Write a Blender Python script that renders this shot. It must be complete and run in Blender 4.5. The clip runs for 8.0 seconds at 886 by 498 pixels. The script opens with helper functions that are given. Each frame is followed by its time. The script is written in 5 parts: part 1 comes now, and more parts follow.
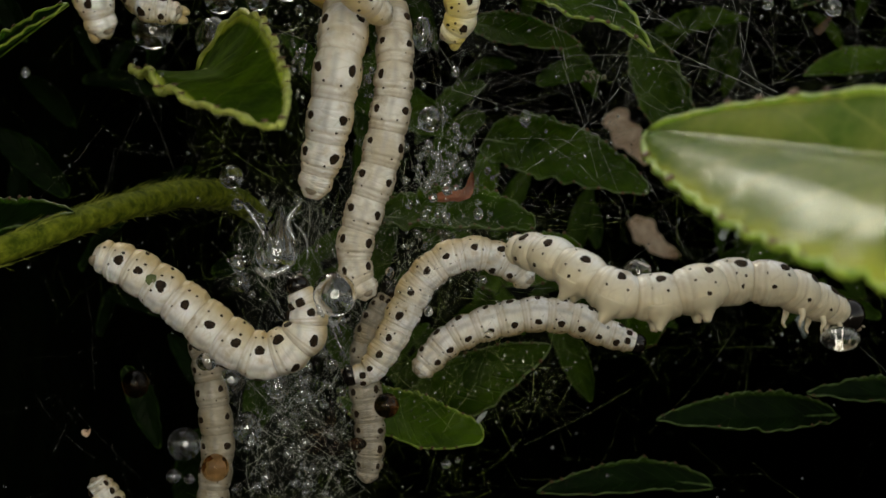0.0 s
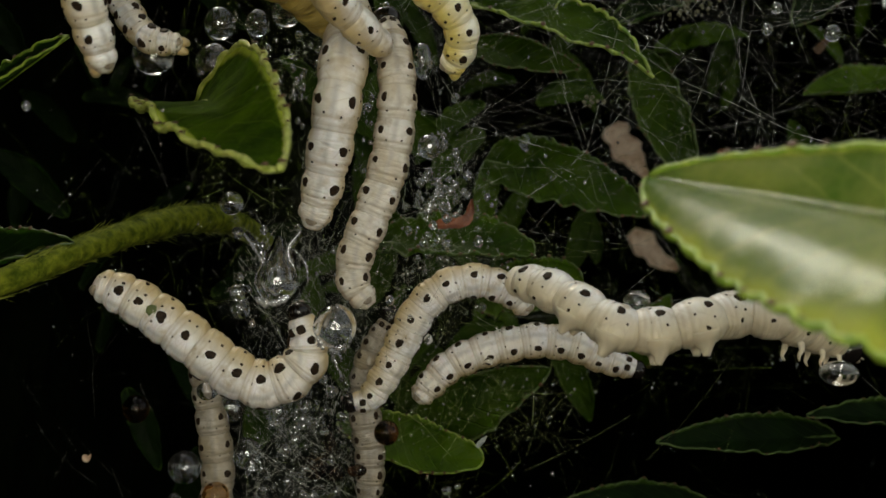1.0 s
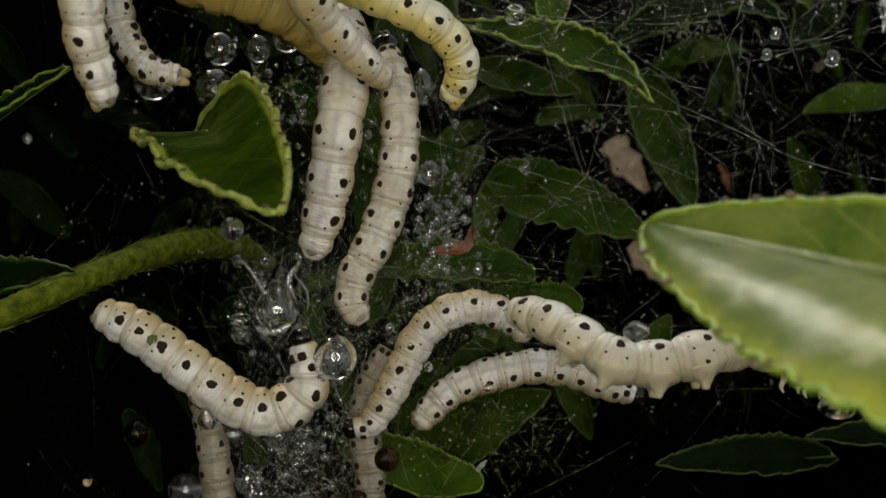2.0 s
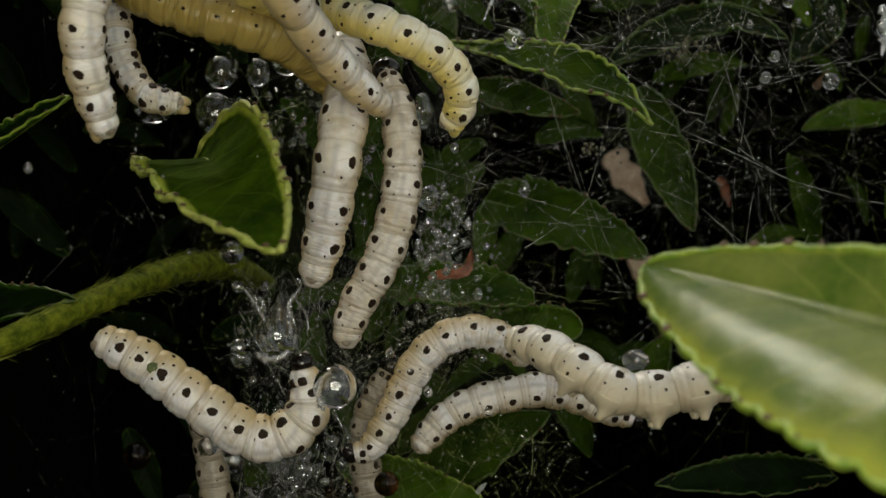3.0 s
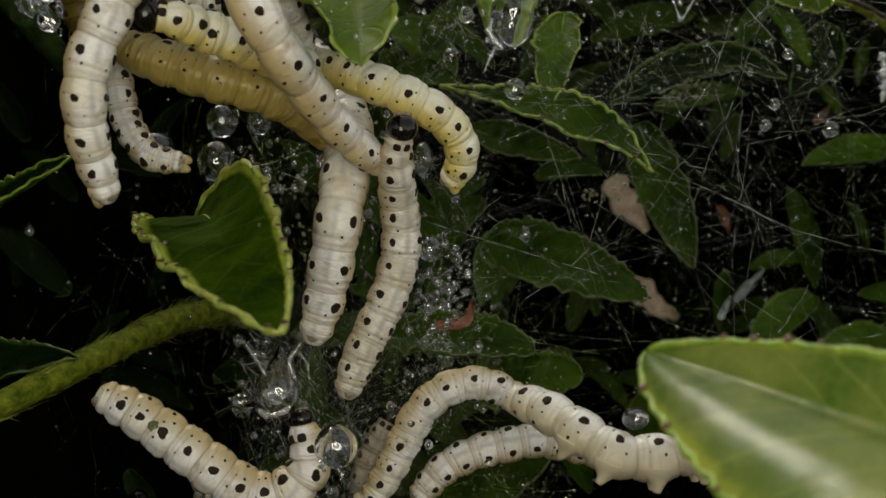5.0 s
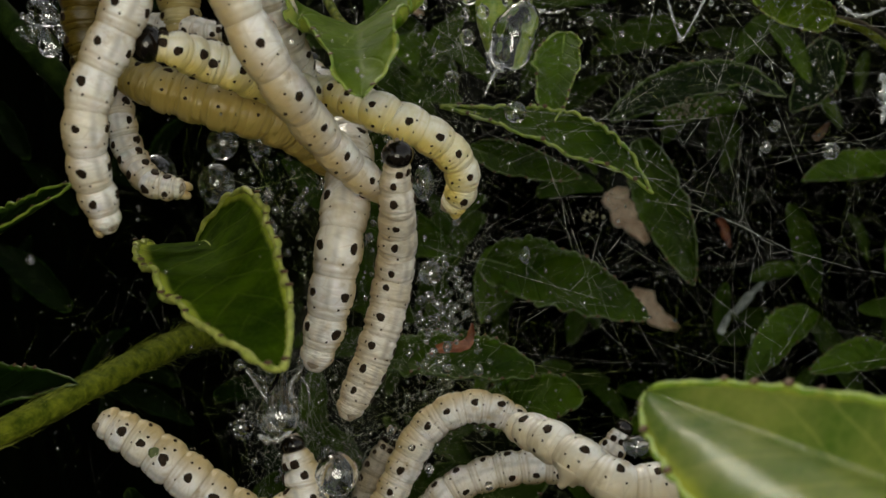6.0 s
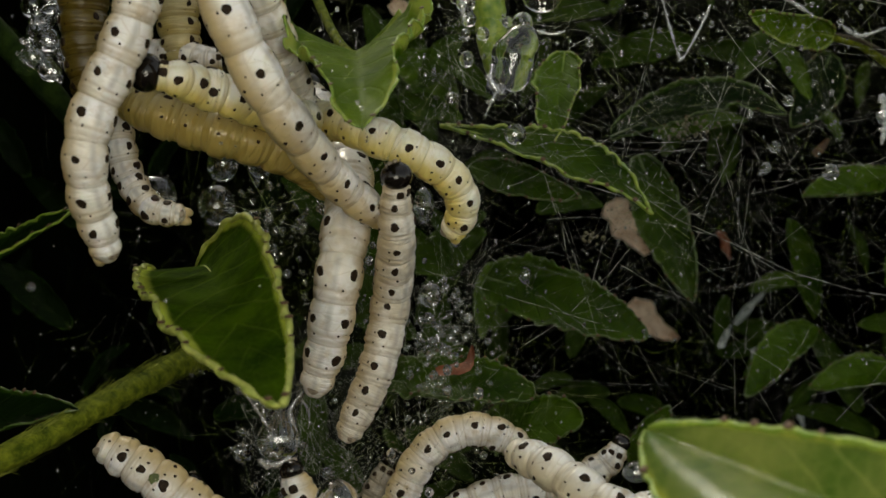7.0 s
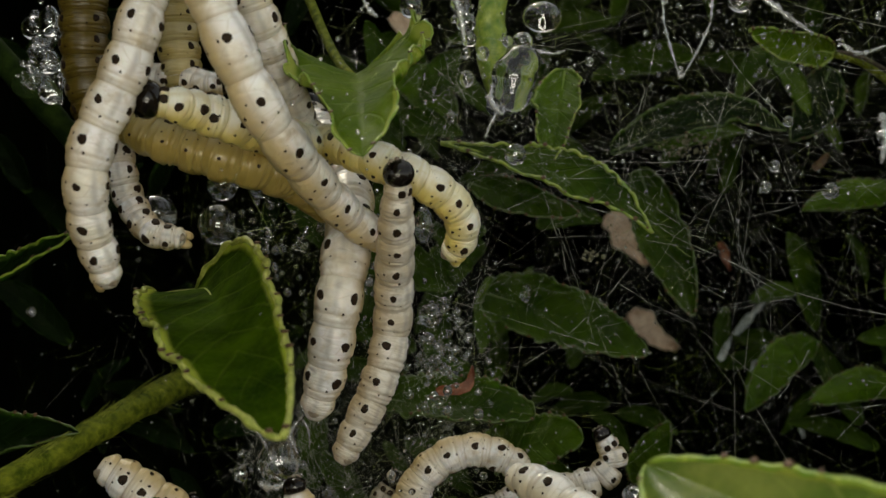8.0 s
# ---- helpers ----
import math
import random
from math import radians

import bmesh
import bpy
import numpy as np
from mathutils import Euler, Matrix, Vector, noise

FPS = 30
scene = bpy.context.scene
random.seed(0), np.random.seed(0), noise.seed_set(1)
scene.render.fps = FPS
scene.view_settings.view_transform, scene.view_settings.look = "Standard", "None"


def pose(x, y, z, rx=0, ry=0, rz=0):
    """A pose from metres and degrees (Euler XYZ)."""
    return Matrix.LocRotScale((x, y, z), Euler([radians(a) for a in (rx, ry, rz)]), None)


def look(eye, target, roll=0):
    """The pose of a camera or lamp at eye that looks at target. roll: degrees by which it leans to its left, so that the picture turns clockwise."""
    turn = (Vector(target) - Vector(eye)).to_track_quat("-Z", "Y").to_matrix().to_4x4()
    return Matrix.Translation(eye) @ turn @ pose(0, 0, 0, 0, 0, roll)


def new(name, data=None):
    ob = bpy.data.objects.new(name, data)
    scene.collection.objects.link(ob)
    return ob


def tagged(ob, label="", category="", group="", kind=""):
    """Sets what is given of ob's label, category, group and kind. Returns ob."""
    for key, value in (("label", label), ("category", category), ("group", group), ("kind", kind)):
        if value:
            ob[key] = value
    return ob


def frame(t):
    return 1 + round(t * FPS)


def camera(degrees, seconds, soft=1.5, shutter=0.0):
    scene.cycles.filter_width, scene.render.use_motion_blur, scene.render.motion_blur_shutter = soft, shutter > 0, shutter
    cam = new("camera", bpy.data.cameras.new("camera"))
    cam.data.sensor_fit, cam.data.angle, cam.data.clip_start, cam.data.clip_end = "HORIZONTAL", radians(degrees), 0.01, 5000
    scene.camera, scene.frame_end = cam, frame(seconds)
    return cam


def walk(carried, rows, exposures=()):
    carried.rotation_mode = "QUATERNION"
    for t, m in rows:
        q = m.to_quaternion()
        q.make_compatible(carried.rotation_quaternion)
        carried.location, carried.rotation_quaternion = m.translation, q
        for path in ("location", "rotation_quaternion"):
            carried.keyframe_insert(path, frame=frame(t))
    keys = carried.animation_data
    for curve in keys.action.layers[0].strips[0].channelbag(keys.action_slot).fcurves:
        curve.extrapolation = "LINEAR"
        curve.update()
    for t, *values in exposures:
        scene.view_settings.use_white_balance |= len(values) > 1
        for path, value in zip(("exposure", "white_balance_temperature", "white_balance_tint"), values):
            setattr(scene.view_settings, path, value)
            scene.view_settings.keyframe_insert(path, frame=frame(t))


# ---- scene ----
# All places below are in millimetres from a point half a metre above the soil:
# x to the right, y into the shrub, z up.
MM = 0.001
HEIGHT = 0.5
EXPOSURE, KELVIN, TINT = 0.0, 8400.0, 4.5
RING = 12.0

cam = camera(40.0, 8.0, soft=1.6)
# seconds, then the camera's place in millimetres; it rises on a slider and never turns
RAIL = [
    (0.0, 0.000, -80.000, 0.000),
    (0.5, -0.005, -80.088, 1.028),
    (1.0, 0.010, -80.145, 2.060),
    (1.5, 0.002, -80.269, 3.121),
    (3.0, 0.033, -80.550, 5.962),
    (3.5, 0.041, -80.615, 7.007),
    (4.0, 0.036, -80.637, 7.994),
    (4.5, 0.018, -80.699, 8.957),
    (6.0, -0.048, -80.820, 11.683),
    (6.5, -0.033, -80.858, 12.573),
    (7.0, -0.049, -80.840, 13.426),
    (7.5, -0.048, -80.867, 14.212),
    (8.0, -0.065, -80.918, 15.000),
]
walk(cam, [(t, pose(x * MM, y * MM, HEIGHT + z * MM, 90, 0, 0)) for t, x, y, z in RAIL],
     exposures=[(0.0, EXPOSURE, KELVIN, TINT), (8.0, EXPOSURE, KELVIN, TINT)])
# a macro lens keeps only the larvae sharp
cam.data.dof.use_dof, cam.data.dof.focus_distance, cam.data.dof.aperture_fstop = True, 86 * MM, 90.0

# ---- light: an overcast sky from the open side of the shrub ----
world = bpy.data.worlds.new("sky")
scene.world = world
world.use_nodes = True
sky = world.node_tree.nodes.new("ShaderNodeTexSky")
sky.sky_type = "NISHITA"
sky.sun_disc = False
sky.sun_elevation = radians(55)
sky.sun_rotation = radians(-31)
background = world.node_tree.nodes["Background"]
background.inputs["Strength"].default_value = 0.175
grey = world.node_tree.nodes.new("ShaderNodeHueSaturation")
grey.inputs["Saturation"].default_value = 0.5
world.node_tree.links.new(sky.outputs["Color"], grey.inputs["Color"])
world.node_tree.links.new(grey.outputs["Color"], background.inputs["Color"])
sun_data = bpy.data.lights.new("sun", "SUN")
sun_data.energy, sun_data.angle, sun_data.color = 0.9, radians(10), (0.95, 0.98, 1.0)
sun = new("sun", sun_data)
sun.matrix_world = look((-0.30, 0.49, HEIGHT + 0.82), (0, 0, HEIGHT))


# ---- materials ----
def material(name):
    m = bpy.data.materials.new(name)
    m.use_nodes = True
    return m, m.node_tree.nodes, m.node_tree.links, m.node_tree.nodes["Principled BSDF"]


def add(nodes, kind, **inputs):
    n = nodes.new(kind)
    for key, value in inputs.items():
        n.inputs[key.replace("_", " ")].default_value = value
    return n


def ramp(nodes, links, source, stops):
    n = nodes.new("ShaderNodeValToRGB")
    while len(n.color_ramp.elements) < len(stops):
        n.color_ramp.elements.new(0.5)
    for e, (at, colour) in zip(n.color_ramp.elements, stops):
        e.position, e.color = at, (*colour, 1)
    links.new(source, n.inputs["Fac"])
    return n.outputs["Color"]


def mix(nodes, links, fac, a, b, mode="MIX"):
    n = nodes.new("ShaderNodeMix")
    n.data_type, n.blend_type = "RGBA", mode
    for socket, value in ((n.inputs[0], fac), (n.inputs[6], a), (n.inputs[7], b)):
        if isinstance(value, bpy.types.NodeSocket):
            links.new(value, socket)
        else:
            socket.default_value = (*value, 1) if isinstance(value, tuple) else value
    return n.outputs[2]


def math_node(nodes, links, op, a, b=0.0, c=0.0):
    n = nodes.new("ShaderNodeMath")
    n.operation = op
    for socket, value in zip(n.inputs, (a, b, c)):
        if isinstance(value, bpy.types.NodeSocket):
            links.new(value, socket)
        else:
            socket.default_value = value
    return n.outputs[0]


def bump(nodes, links, shader, height, strength, mm):
    n = add(nodes, "ShaderNodeBump", Strength=strength, Distance=mm * MM)
    links.new(height, n.inputs["Height"])
    links.new(n.outputs["Normal"], shader.inputs["Normal"])


def skin_material(name, base, crease, stripe, warm, belly):
    """Thin soft larva skin: mottled, puckered, with faint grey lines along the back. UV: round the body, along the segment."""
    m, nodes, links, shader = material(name)
    own = nodes.new("ShaderNodeObjectInfo").outputs["Random"]
    shift = nodes.new("ShaderNodeVectorMath")
    links.new(nodes.new("ShaderNodeTexCoord").outputs["Object"], shift.inputs[0])
    links.new(own, shift.inputs[1])
    place = shift.outputs[0]
    uv_node = nodes.new("ShaderNodeUVMap").outputs["UV"]
    blotch = add(nodes, "ShaderNodeTexNoise", Scale=700.0, Detail=5.0, Roughness=0.6)
    grain = add(nodes, "ShaderNodeTexNoise", Scale=5200.0, Detail=4.0, Roughness=0.65)
    drift = add(nodes, "ShaderNodeTexNoise", Scale=330.0, Detail=2.0)
    for n in (blotch, grain, drift):
        links.new(place, n.inputs["Vector"])
    colour = ramp(nodes, links, blotch.outputs["Fac"], [(0.28, crease), (0.50, base), (0.8, tuple(min(1, c * 1.06) for c in base))])
    colour = mix(nodes, links, ramp(nodes, links, drift.outputs["Fac"], [(0.46, (0, 0, 0)), (0.68, (0.8, 0.8, 0.8))]), colour, warm)
    uv = nodes.new("ShaderNodeSeparateXYZ")
    links.new(uv_node, uv.inputs[0])
    # grey lines: on the ridge of the back and on each flank, broken at the folds
    wobble = math_node(nodes, links, "MULTIPLY_ADD", blotch.outputs["Fac"], 0.05, uv.outputs["X"])
    broken = ramp(nodes, links, uv.outputs["Y"], [(0.0, (0.35, 0.35, 0.35)), (0.2, (1, 1, 1)), (0.6, (1, 1, 1)), (0.72, (0.25, 0.25, 0.25)), (1.0, (0.5, 0.5, 0.5))])
    for centre, wide, amount in ((0.275, 0.042, 0.6), (0.10, 0.035, 0.22), (0.45, 0.035, 0.22)):
        gap = math_node(nodes, links, "ABSOLUTE", math_node(nodes, links, "SUBTRACT", wobble, centre))
        line = nodes.new("ShaderNodeMapRange")
        line.interpolation_type = "SMOOTHSTEP"
        line.inputs[1].default_value, line.inputs[2].default_value = 0.0, wide
        line.inputs[3].default_value, line.inputs[4].default_value = amount, 0.0
        links.new(gap, line.inputs[0])
        colour = mix(nodes, links, math_node(nodes, links, "MULTIPLY", line.outputs[0], broken), colour, stripe)
    # flanks and belly are browner than the back; the brown also carries edge shade
    away = math_node(nodes, links, "ABSOLUTE", math_node(nodes, links, "SUBTRACT", math_node(nodes, links, "FRACT", math_node(nodes, links, "ADD", wobble, 0.225)), 0.5))
    flank = nodes.new("ShaderNodeMapRange")
    flank.interpolation_type = "SMOOTHSTEP"
    flank.inputs[1].default_value, flank.inputs[2].default_value, flank.inputs[4].default_value = 0.08, 0.27, 0.95
    links.new(away, flank.inputs[0])
    colour = mix(nodes, links, flank.outputs[0], colour, belly)
    # folds between the rings, tan with shade put in the colour, wander a little
    along = math_node(nodes, links, "MULTIPLY_ADD", math_node(nodes, links, "SUBTRACT", drift.outputs["Fac"], 0.5), 0.10, uv.outputs["Y"])
    fold = ramp(nodes, links, along, [(0.0, (0.7, 0.7, 0.7)), (0.10, (0, 0, 0)), (0.63, (0, 0, 0)), (0.70, (0.5, 0.5, 0.5)), (0.76, (0.05, 0.05, 0.05)), (0.84, (0.36, 0.36, 0.36)), (0.89, (0.1, 0.1, 0.1)), (1.0, (0.8, 0.8, 0.8))])
    colour = mix(nodes, links, fold, colour, crease)
    # puckers: short creases that run round the body
    stretch = nodes.new("ShaderNodeVectorMath")
    stretch.operation = "MULTIPLY_ADD"
    stretch.inputs[1].default_value = (5.0, 4.6, 1.0)
    links.new(uv_node, stretch.inputs[0])
    links.new(math_node(nodes, links, "MULTIPLY", own, 37.0), stretch.inputs[2])
    pucker = add(nodes, "ShaderNodeTexVoronoi", Scale=1.0, Randomness=1.0)
    pucker.feature = "DISTANCE_TO_EDGE"
    links.new(stretch.outputs[0], pucker.inputs["Vector"])
    line = ramp(nodes, links, pucker.outputs["Distance"], [(0.0, (0.35, 0.35, 0.35)), (0.05, (0, 0, 0))])
    line = mix(nodes, links, 1.0, line, ramp(nodes, links, blotch.outputs["Fac"], [(0.42, (0, 0, 0)), (0.6, (1, 1, 1))]), "MULTIPLY")
    colour = mix(nodes, links, line, colour, crease)
    links.new(colour, shader.inputs["Base Color"])
    links.new(ramp(nodes, links, blotch.outputs["Fac"], [(0.3, (0.28, 0.28, 0.28)), (0.7, (0.48, 0.48, 0.48))]), shader.inputs["Roughness"])
    shader.inputs["Subsurface Weight"].default_value = 0.22
    shader.inputs["Subsurface Radius"].default_value = (1.0, 0.75, 0.5)
    shader.inputs["Subsurface Scale"].default_value = 0.25 * MM
    shader.inputs["Coat Weight"].default_value = 0.25
    shader.inputs["Coat Roughness"].default_value = 0.2
    # fine wrinkles that run round the body
    fine = nodes.new("ShaderNodeVectorMath")
    fine.operation = "MULTIPLY"
    fine.inputs[1].default_value = (5.0, 11.0, 1.0)
    links.new(uv_node, fine.inputs[0])
    wrinkle = add(nodes, "ShaderNodeTexNoise", Scale=1.0, Detail=3.0, Roughness=0.5)
    links.new(fine.outputs[0], wrinkle.inputs["Vector"])
    puff = nodes.new("ShaderNodeMapRange")
    puff.interpolation_type = "SMOOTHSTEP"
    puff.inputs[1].default_value, puff.inputs[2].default_value = 0.0, 0.22
    links.new(pucker.outputs["Distance"], puff.inputs[0])
    relief = mix(nodes, links, 0.35, wrinkle.outputs["Fac"], mix(nodes, links, 0.5, grain.outputs["Fac"], blotch.outputs["Fac"]))
    relief = math_node(nodes, links, "MULTIPLY_ADD", puff.outputs[0], 0.24, relief)
    bump(nodes, links, shader, relief, 0.44, 0.24)
    return m


def gloss_material(name, dark, light, rough, scale, relief=0.2, mm=0.05, shine=0.5):
    """Mottled two-tone surface for small hard parts."""
    m, nodes, links, shader = material(name)
    place = nodes.new("ShaderNodeNewGeometry").outputs["Position"]
    n = add(nodes, "ShaderNodeTexNoise", Scale=scale, Detail=6.0, Roughness=0.6)
    links.new(place, n.inputs["Vector"])
    links.new(ramp(nodes, links, n.outputs["Fac"], [(0.35, dark), (0.68, light)]), shader.inputs["Base Color"])
    shader.inputs["Roughness"].default_value = rough
    shader.inputs["Specular IOR Level"].default_value = shine
    bump(nodes, links, shader, n.outputs["Fac"], relief, mm)
    return m


def leaf_material(name, dark, light, vein, rough, gloss, rim=(0.22, 0.27, 0.06), band=0.02, crisp=0.8, relief_by=0.5):
    """Waxy blade. UV: x along the midrib, y across from edge to edge."""
    m, nodes, links, shader = material(name)
    geometry = nodes.new("ShaderNodeNewGeometry")
    uv = nodes.new("ShaderNodeSeparateXYZ")
    links.new(nodes.new("ShaderNodeUVMap").outputs["UV"], uv.inputs[0])
    large = add(nodes, "ShaderNodeTexNoise", Scale=260.0, Detail=4.0, Roughness=0.55)
    fine = add(nodes, "ShaderNodeTexNoise", Scale=2600.0, Detail=5.0, Roughness=0.7)
    cells = add(nodes, "ShaderNodeTexVoronoi", Scale=1500.0)
    cells.feature = "DISTANCE_TO_EDGE"
    crinkle = add(nodes, "ShaderNodeTexNoise", Scale=1100.0, Detail=3.0, Roughness=0.5)
    for n in (large, fine, cells, crinkle):
        links.new(geometry.outputs["Position"], n.inputs["Vector"])
    colour = ramp(nodes, links, large.outputs["Fac"], [(0.32, dark), (0.7, light)])
    across = math_node(nodes, links, "ABSOLUTE", math_node(nodes, links, "SUBTRACT", uv.outputs["Y"], 0.5))
    # side veins slant forward from the midrib
    slant = math_node(nodes, links, "MULTIPLY_ADD", across, -0.32, uv.outputs["X"])
    slant = math_node(nodes, links, "MULTIPLY_ADD", large.outputs["Fac"], 0.05, slant)
    wave = math_node(nodes, links, "PINGPONG", math_node(nodes, links, "MULTIPLY", slant, 9.0), 0.5)
    line = nodes.new("ShaderNodeMapRange")
    line.interpolation_type = "SMOOTHSTEP"
    line.inputs[1].default_value, line.inputs[2].default_value = 0.0, 0.09
    line.inputs[3].default_value, line.inputs[4].default_value = 1.0, 0.0
    links.new(wave, line.inputs[0])
    fade = nodes.new("ShaderNodeMapRange")
    fade.inputs[1].default_value, fade.inputs[2].default_value, fade.inputs[3].default_value, fade.inputs[4].default_value = 0.70, 0.90, 1.0, 0.0
    links.new(uv.outputs["X"], fade.inputs[0])
    veins = math_node(nodes, links, "MULTIPLY", line.outputs[0], fade.outputs[0])
    net = ramp(nodes, links, cells.outputs["Distance"], [(0.0, (0.5, 0.5, 0.5)), (0.09, (0, 0, 0))])
    colour = mix(nodes, links, math_node(nodes, links, "MULTIPLY", veins, 0.35), colour, vein)
    colour = mix(nodes, links, mix(nodes, links, 0.7, net, (0.0, 0.0, 0.0)), colour, vein)
    # the blade pales towards its toothed margin
    edge = nodes.new("ShaderNodeMapRange")
    edge.interpolation_type = "SMOOTHSTEP"
    edge.inputs[1].default_value, edge.inputs[2].default_value, edge.inputs[4].default_value = 0.43 - band, 0.50 - band, 0.9
    links.new(math_node(nodes, links, "MULTIPLY_ADD", large.outputs["Fac"], 0.10, math_node(nodes, links, "SUBTRACT", across, 0.05)), edge.inputs[0])
    colour = mix(nodes, links, edge.outputs[0], colour, rim)
    links.new(colour, shader.inputs["Base Color"])
    links.new(ramp(nodes, links, fine.outputs["Fac"], [(0.3, (rough * 0.8,) * 3), (0.75, (rough * 1.35,) * 3)]), shader.inputs["Roughness"])
    shader.inputs["Subsurface Weight"].default_value = 0.12
    shader.inputs["Subsurface Radius"].default_value = (0.4, 1.0, 0.1)
    shader.inputs["Subsurface Scale"].default_value = 0.4 * MM
    shader.inputs["Specular IOR Level"].default_value = gloss
    relief = math_node(nodes, links, "MULTIPLY_ADD", veins, -crisp, mix(nodes, links, 0.6, fine.outputs["Fac"], crinkle.outputs["Fac"]))
    bump(nodes, links, shader, relief, relief_by, 0.16)
    return m


def water_material():
    m, nodes, links, shader = material("water")
    shader.inputs["Base Color"].default_value = (1, 1, 1, 1)
    shader.inputs["Transmission Weight"].default_value = 1.0
    shader.inputs["Roughness"].default_value = 0.0
    shader.inputs["IOR"].default_value = 1.36
    shader.inputs["Coat Weight"].default_value = 1.0
    shader.inputs["Coat IOR"].default_value = 1.62
    shader.inputs["Coat Roughness"].default_value = 0.01
    return m


def dew_material():
    m, nodes, links, shader = material("dew_water")
    shader.inputs["Transmission Weight"].default_value = 1.0
    shader.inputs["Roughness"].default_value = 0.0
    shader.inputs["IOR"].default_value = 1.42
    shader.inputs["Coat Weight"].default_value = 1.0
    shader.inputs["Coat IOR"].default_value = 1.75
    shader.inputs["Coat Roughness"].default_value = 0.02
    return m


def amber_material():
    m, nodes, links, shader = material("amber_water")
    shader.inputs["Base Color"].default_value = (0.14, 0.065, 0.02, 1)
    shader.inputs["Transmission Weight"].default_value = 1.0
    shader.inputs["Roughness"].default_value = 0.02
    shader.inputs["IOR"].default_value = 1.35
    return m


def silk_material(name, colour, low, high):
    """Threads, each with its own strength; glints are put in as brighter, denser stretches."""
    m, nodes, links, shader = material(name)
    geometry = nodes.new("ShaderNodeNewGeometry")
    n = add(nodes, "ShaderNodeTexNoise", Scale=1300.0, Detail=2.0)
    links.new(geometry.outputs["Position"], n.inputs["Vector"])
    links.new(ramp(nodes, links, n.outputs["Fac"], [(0.4, tuple(c * 0.5 for c in colour)), (0.62, colour)]), shader.inputs["Base Color"])
    own = math_node(nodes, links, "POWER", geometry.outputs["Random Per Island"], 3.0)
    own = math_node(nodes, links, "MULTIPLY_ADD", own, high - low, low)
    painted_glint = nodes.new("ShaderNodeMapRange")
    painted_glint.inputs[1].default_value, painted_glint.inputs[2].default_value, painted_glint.inputs[3].default_value = 0.38, 0.62, 0.35
    links.new(n.outputs["Fac"], painted_glint.inputs[0])
    links.new(math_node(nodes, links, "MULTIPLY", own, painted_glint.outputs[0]), shader.inputs["Alpha"])
    shader.inputs["Roughness"].default_value = 0.3
    return m


CREAM = skin_material("cream_skin", (0.89, 0.875, 0.87), (0.46, 0.37, 0.24), (0.45, 0.44, 0.42), (0.76, 0.70, 0.58), (0.54, 0.41, 0.20))
DUSKY = skin_material("dusky_skin", (0.78, 0.75, 0.70), (0.36, 0.29, 0.19), (0.38, 0.35, 0.32), (0.58, 0.51, 0.39), (0.44, 0.34, 0.20))
IVORY = skin_material("ivory_skin", (0.87, 0.86, 0.84), (0.42, 0.34, 0.22), (0.50, 0.48, 0.42), (0.76, 0.71, 0.58), (0.62, 0.54, 0.38))
# cream skin darkened to hold the dimness behind the silk
CREAM_SHADED = skin_material("cream_skin_shaded", (0.40, 0.36, 0.30), (0.20, 0.17, 0.12), (0.20, 0.18, 0.15), (0.32, 0.26, 0.17), (0.22, 0.18, 0.12))
YELLOW = skin_material("yellow_skin", (0.50, 0.43, 0.23), (0.33, 0.25, 0.08), (0.42, 0.35, 0.16), (0.46, 0.36, 0.12), (0.38, 0.28, 0.08))
PALE_YELLOW = skin_material("pale_yellow_skin", (0.86, 0.84, 0.74), (0.64, 0.56, 0.26), (0.72, 0.67, 0.48), (0.80, 0.70, 0.36), (0.70, 0.56, 0.16))
# brownish skin darkened further: the shade behind the cluster is in the colour
BROWN_SHADED = skin_material("shaded_brown_skin", (0.115, 0.080, 0.012), (0.075, 0.048, 0.006), (0.08, 0.055, 0.01), (0.12, 0.08, 0.009), (0.07, 0.045, 0.006))
SPOT = gloss_material("spot_black", (0.007, 0.005, 0.003), (0.042, 0.025, 0.014), 0.6, 6000, 0.3, 0.04, 0.12)
HEAD = gloss_material("head_black", (0.003, 0.002, 0.002), (0.010, 0.007, 0.005), 0.15, 2500, 0.15, 0.03, 0.5)
PLATE = gloss_material("anal_plate", (0.16, 0.13, 0.10), (0.35, 0.29, 0.21), 0.4, 3000)
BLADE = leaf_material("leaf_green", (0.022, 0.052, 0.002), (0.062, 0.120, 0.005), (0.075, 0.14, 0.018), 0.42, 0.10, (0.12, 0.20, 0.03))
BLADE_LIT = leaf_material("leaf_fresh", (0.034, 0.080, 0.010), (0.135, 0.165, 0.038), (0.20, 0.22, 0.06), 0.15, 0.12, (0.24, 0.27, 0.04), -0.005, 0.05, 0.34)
BLADE_CUP = leaf_material("leaf_cup", (0.009, 0.024, 0.001), (0.042, 0.082, 0.003), (0.08, 0.125, 0.015), 0.7, 0.015, (0.34, 0.40, 0.06), 0.03)
BLADE_MID = leaf_material("leaf_mid", (0.034, 0.072, 0.002), (0.085, 0.135, 0.005), (0.13, 0.20, 0.035), 0.45, 0.03, (0.28, 0.33, 0.07))
# nearly black green: shade is put into the colour of these blades
BLADE_SHADED = leaf_material("leaf_shaded", (0.002, 0.006, 0.001), (0.005, 0.014, 0.002), (0.010, 0.022, 0.004), 0.45, 0.04, (0.03, 0.06, 0.01))
# half-dark green, with part of the shade of the depth in it
BLADE_PART_SHADED = leaf_material("leaf_part_shaded", (0.010, 0.026, 0.001), (0.034, 0.068, 0.004), (0.026, 0.056, 0.008), 0.45, 0.06, (0.045, 0.08, 0.012))
